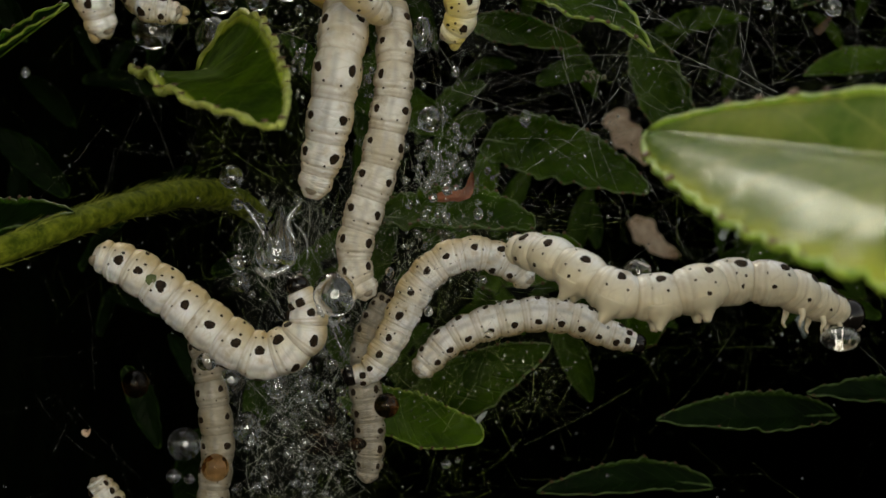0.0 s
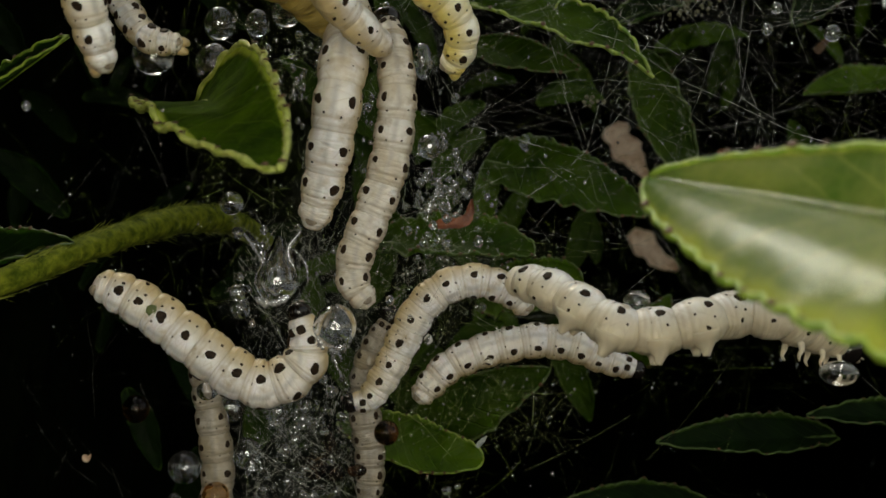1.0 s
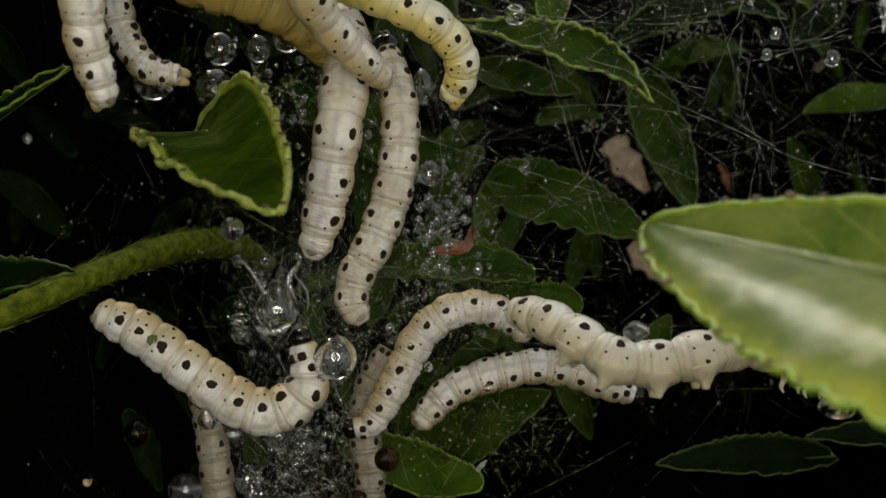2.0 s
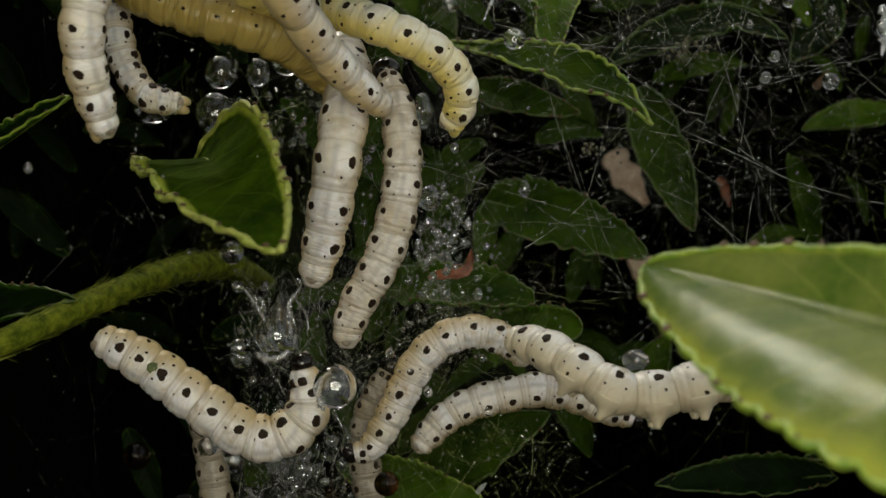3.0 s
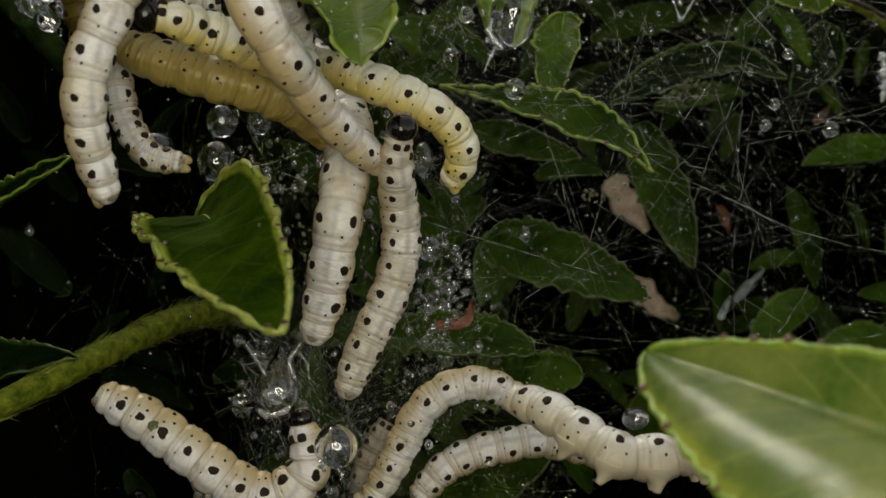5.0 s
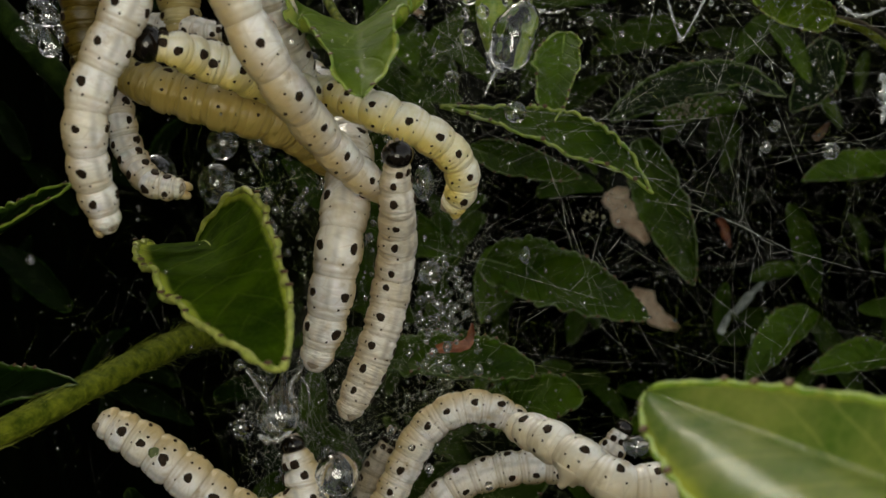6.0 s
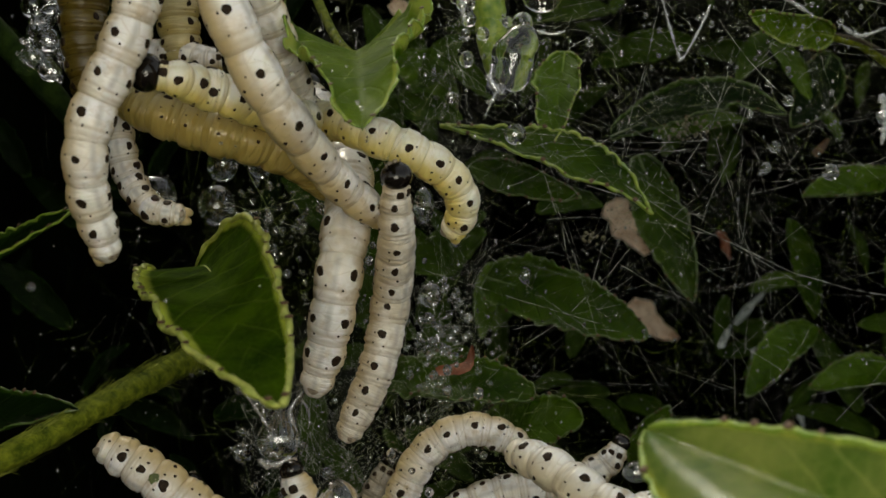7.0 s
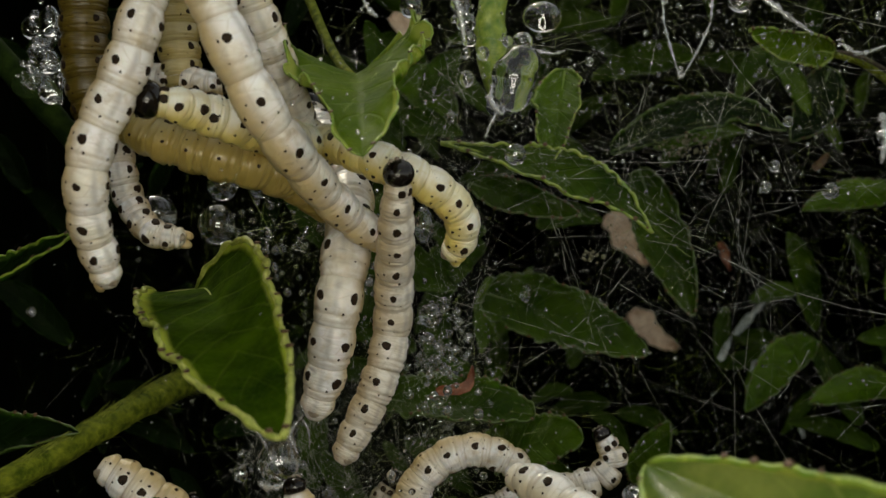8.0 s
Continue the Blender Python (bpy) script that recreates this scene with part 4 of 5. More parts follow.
leaf([(-5.33, 54.00, 35.11), (-1.52, 50.00, 30.86), (0.89, 48.00, 26.43)], 6.0, (0.2, -1, 0.3), "green leaf behind the cluster", BLADE, RIM_SHADED, seed=26)
leaf([(2.43, 34.00, 21.22), (6.95, 30.00, 19.46), (12.33, 28.00, 18.00)], 3.5, (0, -1, 0.2), "narrow dark green leaf", BLADE_PART_SHADED, RIM_SHADED, seed=19)


# ---- the stalk ----
def stem(points, radii, label, mat=STALK, name="stalk", rough=0.12, flat=0.8, flecks=()):
    root = thing(name, points[0], label, "stem")
    n = 40
    path, _ = spline(points, n)
    path = [(p - Vector(points[0])) * MM for p in path]
    r = np.interp(np.linspace(0, 1, n), np.linspace(0, 1, len(radii)), radii)
    v, f, uv = sweep(path, [q * MM for q in r], Vector((0, 0.2, 1)), 14, flat)
    v = [p + Vector((0, 0, 1)) * MM * rough * noise.noise(p * 900) for p in v]
    part("shoot", mesh_of("shoot", v, f, mat, uv), root)
    for turn in (0.6, 2.1):
        ridge = [p + Vector((0, -math.cos(turn) * 0.7, math.sin(turn) * 0.75)) * MM * q for p, q in zip(path, r)]
        v, f, uv = sweep(ridge, [0.16 * MM] * n, Vector((0, 0.2, 1)), 6)
        part("ridge", mesh_of("ridge", v, f, RIM if mat == STALK else mat, uv), root, "low ridge along the shoot")
    if mat == STALK:
        rng = random.Random(77)
        verts, faces = [], []
        for _ in range(1500):
            i = rng.randrange(0, n - 4)
            turn = rng.uniform(0, 2 * math.pi)
            a, b = path[i], path[min(n - 1, i + rng.choice((1, 1, 2)))]
            out = Vector((0.12 * rng.gauss(0, 1), -math.cos(turn), math.sin(turn) * 0.85))
            a = a.lerp(b, rng.uniform(-0.5, 0.5)) + out * r[i] * MM * rng.uniform(0.94, 1.03)
            b = b + (out + Vector((0, rng.gauss(0, 0.25), rng.gauss(0, 0.25)))) * r[i] * MM * rng.uniform(0.94, 1.05)
            wide = rng.uniform(0.018, 0.045) * MM
            off = len(verts)
            for c, w in ((a, wide), (a.lerp(b, 0.5) + out * 0.05 * MM, wide * 0.8), (b, wide * 0.2)):
                verts += [c + Vector((0, math.cos(g), math.sin(g))) * w for g in (0, 2.1, 4.2)]
            for k in range(2):
                for g in range(3):
                    h = (g + 1) % 3
                    faces.append((off + 3 * k + g, off + 3 * k + h, off + 3 * k + 3 + h, off + 3 * k + 3 + g))
        tagged(part("down", mesh_of("down", verts, faces, DOWN), root, "short yellowish green down"), kind="stuff")
    for i, size in flecks:
        q = r[i] * MM
        m = Matrix.Translation(path[i] + Vector((0, -0.86 * q, 0.25 * q))) @ Matrix.Rotation(radians(75), 4, "X") @ Matrix.Diagonal((size * 1.6 * MM, size * MM, size * MM, 1))
        part("silk_fleck", FLECK, root, "white fleck of silk", m)
    return root


FLECK = dome_mesh("silk_fleck", gloss_material("white_fleck", (0.4, 0.42, 0.4), (0.75, 0.77, 0.75), 0.5, 3000), 40, 9)
stem([(-36.35, -5.00, -3.62), (-32.11, -3.50, -1.74), (-28.02, -1.00, 0.15), (-24.72, 4.00, 2.07), (-21.95, 12.00, 3.80), (-20.20, 18.00, 4.50), (-18.40, 26.00, 4.38), (-16.91, 36.00, 2.75)], [1.1, 1.1, 1.1, 1.2, 1.35, 1.4, 1.3, 1.0],
    "thick green shoot with white silk flecks", flecks=((15, 0.28), (16, 0.16), (19, 0.2), (20, 0.12), (23, 0.10)))
stem([(5.10, 24.00, 42.33), (4.52, 22.00, 37.98), (3.91, 21.00, 33.97), (4.10, 21.00, 30.66), (4.61, 24.00, 28.20)], [1.6, 1.5, 1.45, 1.3, 0.8], "pale green shoot behind a large drop", RIM)
stem([(-37.00, 10.00, 33.50), (-32.80, 9.00, 29.20), (-30.30, 9.00, 26.40), (-27.60, 9.50, 23.20), (-26.40, 11.00, 20.60)], [1.3, 1.25, 1.2, 1.1, 0.8], "green shoot beside the cluster, shade in its colour", SHOOT_SHADED)
stem([(37.44, 36.00, 33.94), (40.77, 37.00, 33.39), (44.98, 38.00, 31.07), (51.36, 40.00, 26.28)], [0.18, 0.2, 0.24, 0.3], "thin bent twig in the web", BARK, "twig", 0.04)


# ---- dry bits caught in the silk ----
def flake(points, width, label, mat, seed):
    """A curled scrap of leaf along a line of points."""
    root = thing("leaf_scrap", points[0], label, "dead leaf", "dry scraps in the web")
    path, _ = spline(points, 13)
    axes = frames_along(path, Vector((0.2, -1, 0.3)))
    verts, uvs, faces = [], [], []
    for lift in (0.07, -0.07):
        for i in range(13):
            w = width / 2 * (math.sin(math.pi * (0.06 + 0.88 * i / 12)) ** 0.6) * (1.15 - 0.75 * i / 12) * (1 + 0.6 * noise.noise(Vector((i * 0.45, seed, 0))))
            for k in range(7):
                v = k / 3 - 1
                t, s, b = axes[i]
                p = path[i] + s * v * w + b * (0.35 * width * v * v * (0.5 + noise.noise(Vector((i * 0.2, seed, 5)))) + lift)
                verts.append((p - Vector(points[0])) * MM)
                uvs.append((i / 12, k / 6))
    for i in range(12):
        for k in range(6):
            q = (i * 7 + k, i * 7 + k + 1, (i + 1) * 7 + k + 1, (i + 1) * 7 + k)
            faces += [q, tuple(91 + a for a in q[::-1])]
    part("scrap", mesh_of("scrap", verts, faces, mat, uvs), root)


flake([(24.84, 102.00, 20.36), (26.70, 102.00, 17.15), (30.25, 102.00, 12.42)], 5.6, "curled pale brown scrap of dry leaf", DRY, 1)
flake([(30.33, 118.00, 4.50), (33.64, 118.00, 1.47), (37.69, 118.00, -1.75)], 5.2, "pale brown scrap of dry leaf", DRY, 2)
flake([(-0.61, 14.00, 3.88), (0.70, 14.00, 3.97), (1.92, 14.00, 4.41), (2.18, 14.00, 5.93)], 1.1, "rust red scrap stuck in wet silk", RUST, 3)
flake([(38.50, 90.00, 15.87), (39.53, 90.00, 13.89), (40.09, 90.00, 11.91)], 1.6, "rust brown scrap of dry leaf", RUST, 4)
flake([(41.33, 55.00, 23.90), (42.28, 55.00, 24.84), (42.91, 55.00, 25.79)], 1.2, "rust brown scrap in the web", BROWN, 5)
flake([(-6.65, 70.00, 43.80), (-4.55, 70.00, 42.04), (-2.80, 70.00, 40.29)], 3.0, "brown scrap of dry leaf", DRY, 6)
flake([(44.71, 106.00, 1.90), (46.62, 106.00, 4.15), (49.22, 106.00, 6.76)], 1.5, "pale grey scrap hanging in silk", PALE, 8)
flake([(2.79, 20.00, -14.25), (3.16, 20.00, -13.79), (3.62, 20.00, -13.32)], 0.5, "small pale scrap behind a leaf", PALE, 11)
flake([(51.67, 100.00, -8.43), (52.68, 100.00, -10.53), (53.35, 100.00, -13.05)], 1.7, "pale scrap deep in the shrub", PALE, 12)
# the next two pale patches stand in for sheen on far leaves
flake([(34.26, 70.00, 1.18), (34.96, 70.00, 2.86), (35.65, 70.00, 4.11)], 1.1, "pale patch put in for leaf sheen deep in the shrub", PALE, 13)
flake([(38.30, 70.00, -0.35), (39.55, 70.00, 1.46), (40.81, 70.00, 2.72)], 1.5, "pale patch put in for leaf sheen deep in the shrub", PALE, 14)
flake([(-29.03, 18.00, -14.60), (-28.66, 18.00, -14.88), (-28.39, 18.00, -14.51)], 0.6, "tiny pale crumb in silk", DRY, 9)


def crumbs(low, high, count, label, mat, seed):
    """Loose frass crumbs hung in the silk, as one mass."""
    rng = random.Random(seed)
    verts, faces = [], []
    for _ in range(count):
        c = Vector([rng.gauss(0.5, 0.22) * (b - a) + a for a, b in zip(low, high)])
        r = rng.uniform(0.08, 0.26)
        off = len(verts)
        for k in range(6):
            a = k * 1.047
            verts.append(world_point(c + Vector((math.cos(a), rng.uniform(-0.5, 0.5), math.sin(a))) * r * rng.uniform(0.6, 1.2)))
        verts += [world_point(c + Vector((0, -r, 0)) * rng.uniform(0.5, 1)), world_point(c + Vector((0, r, 0)))]
        for k in range(6):
            faces += [(off + k, off + (k + 1) % 6, off + 6), (off + (k + 1) % 6, off + k, off + 7)]
    tagged(new("frass", mesh_of("frass", verts, faces, mat, smooth=False)), label, "frass", "", "stuff")


crumbs((19.82, 33.00, 23.25), (26.59, 36.00, 26.18), 70, "pale crumbly frass caught in silk", FRASS, 1)
crumbs((10.99, 20.00, 13.41), (13.38, 24.00, 15.05), 14, "pale crumbs caught in silk", FRASS, 2)


# ---- leaves in the depth of the shrub ----
deep = random.Random(11)
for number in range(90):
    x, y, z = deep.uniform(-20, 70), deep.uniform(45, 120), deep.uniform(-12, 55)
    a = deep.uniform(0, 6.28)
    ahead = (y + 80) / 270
    if abs(x - 36 * ahead) < 12 and abs(z - 7 - 10 * ahead) < 12:  # left out to keep the camera's sight line to the dry scraps open
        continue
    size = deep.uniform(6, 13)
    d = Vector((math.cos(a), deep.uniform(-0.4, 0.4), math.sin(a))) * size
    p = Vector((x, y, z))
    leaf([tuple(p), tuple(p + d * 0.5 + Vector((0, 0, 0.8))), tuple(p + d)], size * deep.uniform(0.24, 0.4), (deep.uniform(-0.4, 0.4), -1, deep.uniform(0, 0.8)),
         "leaf deep in the shrub, shade mixed into its greens", BLADE if number % 4 == 0 else BLADE_PART_SHADED, BLADE_PART_SHADED, teeth=10, specks=0, seed=100 + number, group="leaves in the depth")


# these blades get their shade from a near-black green
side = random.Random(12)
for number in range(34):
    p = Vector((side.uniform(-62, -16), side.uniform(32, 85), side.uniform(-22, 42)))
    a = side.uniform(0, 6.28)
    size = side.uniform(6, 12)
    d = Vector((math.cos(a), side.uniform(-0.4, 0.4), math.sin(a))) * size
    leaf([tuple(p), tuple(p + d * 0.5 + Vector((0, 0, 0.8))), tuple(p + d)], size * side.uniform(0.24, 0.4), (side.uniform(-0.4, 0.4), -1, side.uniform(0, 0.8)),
         "leaf deep in the shrub, shade mixed into its greens", BLADE_SHADED, BLADE_SHADED, teeth=10, specks=0, seed=200 + number, group="leaves in the depth")


for number in range(26):
    p = Vector((side.uniform(-16, 12), side.uniform(34, 58), side.uniform(-16, 34)))
    a = side.uniform(0, 6.28)
    size = side.uniform(6, 11)
    d = Vector((math.cos(a), side.uniform(-0.3, 0.3), math.sin(a))) * size
    leaf([tuple(p), tuple(p + d * 0.5 + Vector((0, 0, 0.8))), tuple(p + d)], size * side.uniform(0.3, 0.45), (side.uniform(-0.4, 0.4), -1, side.uniform(0, 0.5)),
         "dim green leaf behind the silk column", BLADE_PART_SHADED, BLADE_PART_SHADED, teeth=10, specks=0, seed=300 + number, group="leaves in the depth")


# ---- water ----
DROP = ball_mesh("water_drop", WATER, 20, 28)
AMBER_DROP = ball_mesh("water_drop", AMBER, 20, 28)


def drop(place, wide, high=None, label="clear round water drop held in silk", turn=0.0, shape=DROP):
    high = high or wide
    ob = new("water_drop", shape)
    ob.matrix_basis = Matrix.Translation(world_point(place)) @ Matrix.Rotation(radians(turn), 4, "Y") @ Matrix.Diagonal((wide * MM, wide * MM, high * MM, 1))
    ob.visible_shadow = False
    return tagged(ob, label, "water drop", "water drops")


for place, wide, high in (
        ((-6.95, -2.00, -2.90), 1.40, 1.44), ((-18.47, 18.00, 16.97), 1.5, 1.7), ((-23.62, 19.00, 17.88), 1.7, 1.65), ((-16.71, 16.00, 5.70), 0.95, 0.95),
        ((-14.87, 8.00, 3.23), 0.45, 0.45), ((-15.83, 15.00, -2.60), 0.8, 0.85), ((-22.54, 26.00, -16.98), 1.45, 1.45), ((-23.03, 24.00, -19.41), 0.62, 0.62),
        ((-21.68, 24.00, -19.65), 0.45, 0.45), ((-15.47, 16.00, -14.13), 1.15, 1.3), ((-16.30, 4.00, -7.76), 0.72, 0.66), ((-15.71, 10.00, -9.74), 1.05, 1.0),
        ((-13.19, 17.00, -10.94), 1.05, 1.05), ((-11.12, 17.00, -11.66), 0.75, 0.75), ((-0.99, 13.00, 9.89), 0.95, 1.0), ((-1.60, 16.00, 16.89), 0.85, 1.5),
        ((7.05, 24.00, 11.15), 0.5, 0.8), ((-17.99, 18.00, 20.24), 1.25, 1.4), ((-14.94, 18.00, 20.24), 0.95, 1.2), ((-12.72, 19.00, 21.32), 1.2, 1.2),
        ((5.64, 15.00, 22.48), 0.9, 0.85),
        ((7.94, 17.00, 33.68), 1.6, 1.25), ((6.34, 17.00, 31.59), 0.85, 0.9), ((3.16, 17.00, 30.73), 0.55, 0.6), ((1.84, 17.00, 28.68), 0.62, 0.7),
        ((0.67, 18.00, 25.70), 0.65, 0.5), ((-2.61, 17.00, 34.50), 0.95, 1.0), ((26.29, 12.00, 24.75), 0.43, 0.43),
        ((27.44, 20.00, 21.89), 0.5, 0.5), ((26.69, 20.00, 20.15), 0.5, 0.5), ((32.08, 20.00, 19.83), 0.72, 0.72), ((25.56, 24.00, 36.29), 1.0, 0.9),
        ((38.02, 24.00, 24.99), 0.7, 1.1), ((15.79, 15.00, 6.94), 0.2, 0.2), ((23.50, -8.00, -5.31), 1.15, 0.75), 
        ((12.78, 0.00, -1.37), 0.9, 0.75), ((-30.10, 7.00, 26.88), 1.1, 1.0), ((-29.87, 8.00, 31.14), 1.0, 0.9), ((-28.15, 6.00, 31.18), 0.8, 1.2),
        ((9.00, 24.60, 21.40), 0.24, 0.30), ((10.35, 23.60, 21.20), 0.20, 0.16), ((18.55, 31.40, 5.35), 0.20, 0.16), ((19.05, 31.40, 5.40), 0.18, 0.16), ((3.03, 12.00, -2.31), 0.3, 0.3), ((3.46, 12.00, -6.45), 0.35, 0.3), ((-26.07, -4.00, 11.04), 0.3, 0.35), ((0.26, 15.00, -16.80), 0.4, 0.4), ((1.15, 15.00, -16.49), 0.25, 0.25)):
    drop(place, wide, high)
for place, wide, high in (((-16.46, 8.00, -15.81), 1.0, 1.02), ((-10.19, 18.00, -15.51), 1.3, 1.05), ((-8.74, 18.00, -15.88), 0.9, 0.8), ((-4.22, 11.00, -11.70), 0.95, 0.95),
                          ((-6.56, 13.00, -14.90), 0.75, 0.5), ((-25.00, 19.00, -10.98), 1.1, 1.15), ((-9.24, 20.00, -13.88), 0.5, 1.6)):
    drop(place, wide, high, "amber tinted water drop in silk", 0.0, AMBER_DROP)

# drops that have run together: the outer skin of several balls round one middle
def merged_drop(middle, balls, label):
    c = Vector(middle)
    lumps = [(Vector(p) - c, radius) for p, radius in balls]

    def skin(v):
        best = []
        for o, radius in lumps:
            along = v.dot(o)
            gap = radius * radius - (o.length_squared - along * along)
            best.append(along + math.sqrt(gap) if gap > 0 else 0.0)
        top = max(best)
        return v * max(0.25, math.log(sum(math.exp(5 * (b - top)) for b in best)) / 5 + top - 0.1) * MM

    ob = new("water_drop", ball_mesh("water_drop", WATER, 40, 56, skin))
    ob.matrix_basis = Matrix.Translation(world_point(c))
    ob.visible_shadow = False
    return tagged(ob, label, "water drop", "water drops")


merged_drop((-11.75, 6.00, 0.20), (((-11.80, 6.00, -0.30), 1.62), ((-11.72, 6.00, 0.55), 1.35), ((-11.65, 6.00, 1.35), 0.95), ((-11.60, 6.00, 2.05), 0.6), ((-11.60, 6.00, 2.75), 0.35)),
            "large pear shaped water drop hanging in silk")
merged_drop((-14.30, 5.80, -0.98), (((-14.45, 5.80, -1.02), 0.72), ((-13.80, 5.60, -0.86), 0.45)), "two water drops run together beside a larger one")
merged_drop((-12.75, 5.60, 2.30), (((-13.85, 5.60, 3.05), 0.32), ((-13.35, 5.60, 2.45), 0.34), ((-12.80, 5.60, 1.75), 0.36), ((-12.45, 5.60, 1.10), 0.4)), "stretched water drop along wet silk")
merged_drop((-10.80, 5.60, 1.95), (((-10.05, 5.60, 3.20), 0.26), ((-10.45, 5.60, 2.60), 0.3), ((-10.95, 5.60, 1.85), 0.34), ((-10.80, 5.60, 1.05), 0.4)), "stretched water drop along wet silk")
merged_drop((5.46, 15.00, 28.40), (((5.55, 15.00, 28.63), 1.9), ((5.32, 15.00, 27.29), 1.7), ((4.43, 15.00, 26.40), 1.1), ((6.21, 15.00, 29.74), 1.5), ((3.85, 15.00, 26.18), 0.6),
            ((4.43, 15.00, 25.51), 0.55)), "large egg shaped water drop hanging from a shoot")
merged_drop((1.65, 16.00, 33.04), (((1.78, 16.00, 33.04), 0.9), ((1.33, 16.00, 34.62), 0.9), ((2.01, 16.00, 31.69), 0.7), ((1.20, 16.00, 36.19), 0.9)), "stretched water drop hanging in silk")
merged_drop((-28.67, 6.00, 27.95), (((-28.27, 6.00, 28.36), 1.0), ((-28.88, 6.00, 29.57), 0.8), ((-29.28, 6.00, 27.15), 0.9), ((-28.07, 6.00, 26.14), 0.9), ((-27.87, 6.00, 30.37), 0.7)), "water drops run together beside the cluster")
merged_drop((-9.51, 18.00, -4.73), (((-9.51, 18.00, -4.73), 0.6), ((-8.83, 18.00, -6.10), 0.5), ((-8.37, 18.00, -6.78), 0.45)), "small water drops run together")

# the film of water that hangs between two threads
WET_SILK, wet_nodes, wet_links, wet_shader = material("wet_silk")
wet_shader.inputs["Base Color"].default_value = (0.9, 0.92, 0.93, 1)
wet_shader.inputs["Roughness"].default_value = 0.03
wet_shader.inputs["Transmission Weight"].default_value = 0.85
wet_shader.inputs["Coat Weight"].default_value = 1.0
wet_shader.inputs["Coat IOR"].default_value = 2.0
wet_noise = add(wet_nodes, "ShaderNodeTexNoise", Scale=1500.0, Detail=4.0)
wet_links.new(wet_nodes.new("ShaderNodeNewGeometry").outputs["Position"], wet_noise.inputs["Vector"])
bump(wet_nodes, wet_links, wet_shader, wet_noise.outputs["Fac"], 0.9, 0.35)
film_root = thing("water_film", (21.22, 28.00, 30.22), "clear stretched film of water hanging from silk", "water")
for tip, wide in (((19.55, 28.00, 35.78), 0.2), ((23.90, 28.00, 35.28), 0.2)):
    low = Vector((21.22, 28.00, 30.22))
    line = [(low.lerp(Vector(tip), i / 15) + Vector((0, 0, -0.3 * math.sin(math.pi * i / 15))) - low) * MM for i in range(16)]
    v, f, uv = sweep(line, [wide * MM * (0.2 + 1.6 * abs(noise.noise(Vector((i * 0.6, tip[0], 2.0))) + 0.2)) for i in range(16)], Vector((0, 1, 0)), 12)
    part("water_strand", mesh_of("water_strand", v, f, WET_SILK, uv), film_root).visible_shadow = False


def wet_strand(points, girth, label):
    root = thing("wet_silk", points[0], label, "silk")
    path, _ = spline(points, 30)
    path = [(p - Vector(points[0])) * MM for p in path]
    radii = [1.1 * girth * MM * math.sin(math.pi * (0.04 + 0.92 * i / 29)) ** 0.5 * (0.25 + 1.1 * abs(noise.noise(Vector((i * 0.55, girth * 9, points[0][0]))) + 0.3)) for i in range(30)]
    v, f, uv = sweep(path, radii, Vector((0.1, 1, 0.2)), 9, 0.5, 0.4)
    part("strand", mesh_of("wet_silk", v, f, WET_SILK, uv), root)


wet_strand([(26.03, 28.00, 39.32), (28.56, 28.00, 37.55), (30.83, 28.00, 35.78), (33.11, 28.00, 34.27)], 0.35, "clump of soaked white silk along a twig")
wet_strand([(35.13, 28.00, 33.76), (37.15, 28.00, 32.50), (39.68, 28.00, 33.25)], 0.3, "clump of soaked white silk")
wet_strand([(18.64, 24.00, 39.40), (18.83, 24.00, 36.97), (19.03, 24.00, 34.53)], 0.16, "soaked silk strand above a film of water")
wet_strand([(23.22, 24.00, 39.40), (23.22, 24.00, 37.45), (23.02, 24.00, 34.78)], 0.25, "soaked silk strand above a film of water")
wet_strand([(37.01, 22.00, 26.51), (37.39, 22.00, 24.60), (37.01, 22.00, 22.21)], 0.6, "bright soaked clump of silk")
wet_strand([(5.32, 19.00, 31.75), (6.71, 19.00, 31.51), (8.80, 19.00, 31.05), (9.95, 19.00, 31.28)], 0.22, "soaked silk bridge above the large drop")
wet_strand([(-8.50, 12.00, -5.08), (-8.20, 12.00, -6.36), (-7.65, 12.00, -7.65)], 0.14, "soaked silk strand in the column")
# strands added for wet silk and for the white crescents of refracted sky
for line, girth in (([(-13.95, 5.00, 3.15), (-13.20, 5.00, 2.10), (-12.45, 5.00, 0.90)], 0.2), ([(-9.95, 5.00, 3.30), (-10.85, 5.00, 1.95), (-10.35, 5.00, 0.60)], 0.22), ([(-13.10, 4.60, -1.35), (-12.32, 4.40, -1.72), (-11.40, 4.50, -1.62), (-10.70, 4.70, -1.15)], 0.42),
                    ([(3.79, 13.50, 27.76), (3.62, 13.50, 26.53), (4.49, 13.50, 25.48)], 0.42), ([(4.06, 13.50, 25.56), (3.53, 13.50, 24.47), (3.18, 13.50, 23.55)], 0.16),
                    ([(0.65, 15.00, 35.53), (1.32, 15.00, 33.30), (1.63, 15.00, 31.30)], 0.5), ([(-7.94, -3.00, -3.47), (-7.79, -3.00, -3.97), (-7.51, -3.00, -4.33)], 0.3), ([(-9.05, 12.00, -5.08), (-8.29, 12.00, -5.72), (-7.86, 12.00, -5.34)], 0.35),
                    ([(-6.41, 14.00, 34.65), (-5.75, 14.00, 33.55), (-5.18, 14.00, 33.11)], 0.3)):
    wet_strand(line, girth, "soaked silk at a drop, partly put in for its bright crescents")
wet_strand([(-11.64, 15.00, 2.03), (-10.76, 15.00, 0.93), (-10.54, 15.00, -0.40)], 0.14, "soaked silk strand beside merged drops")


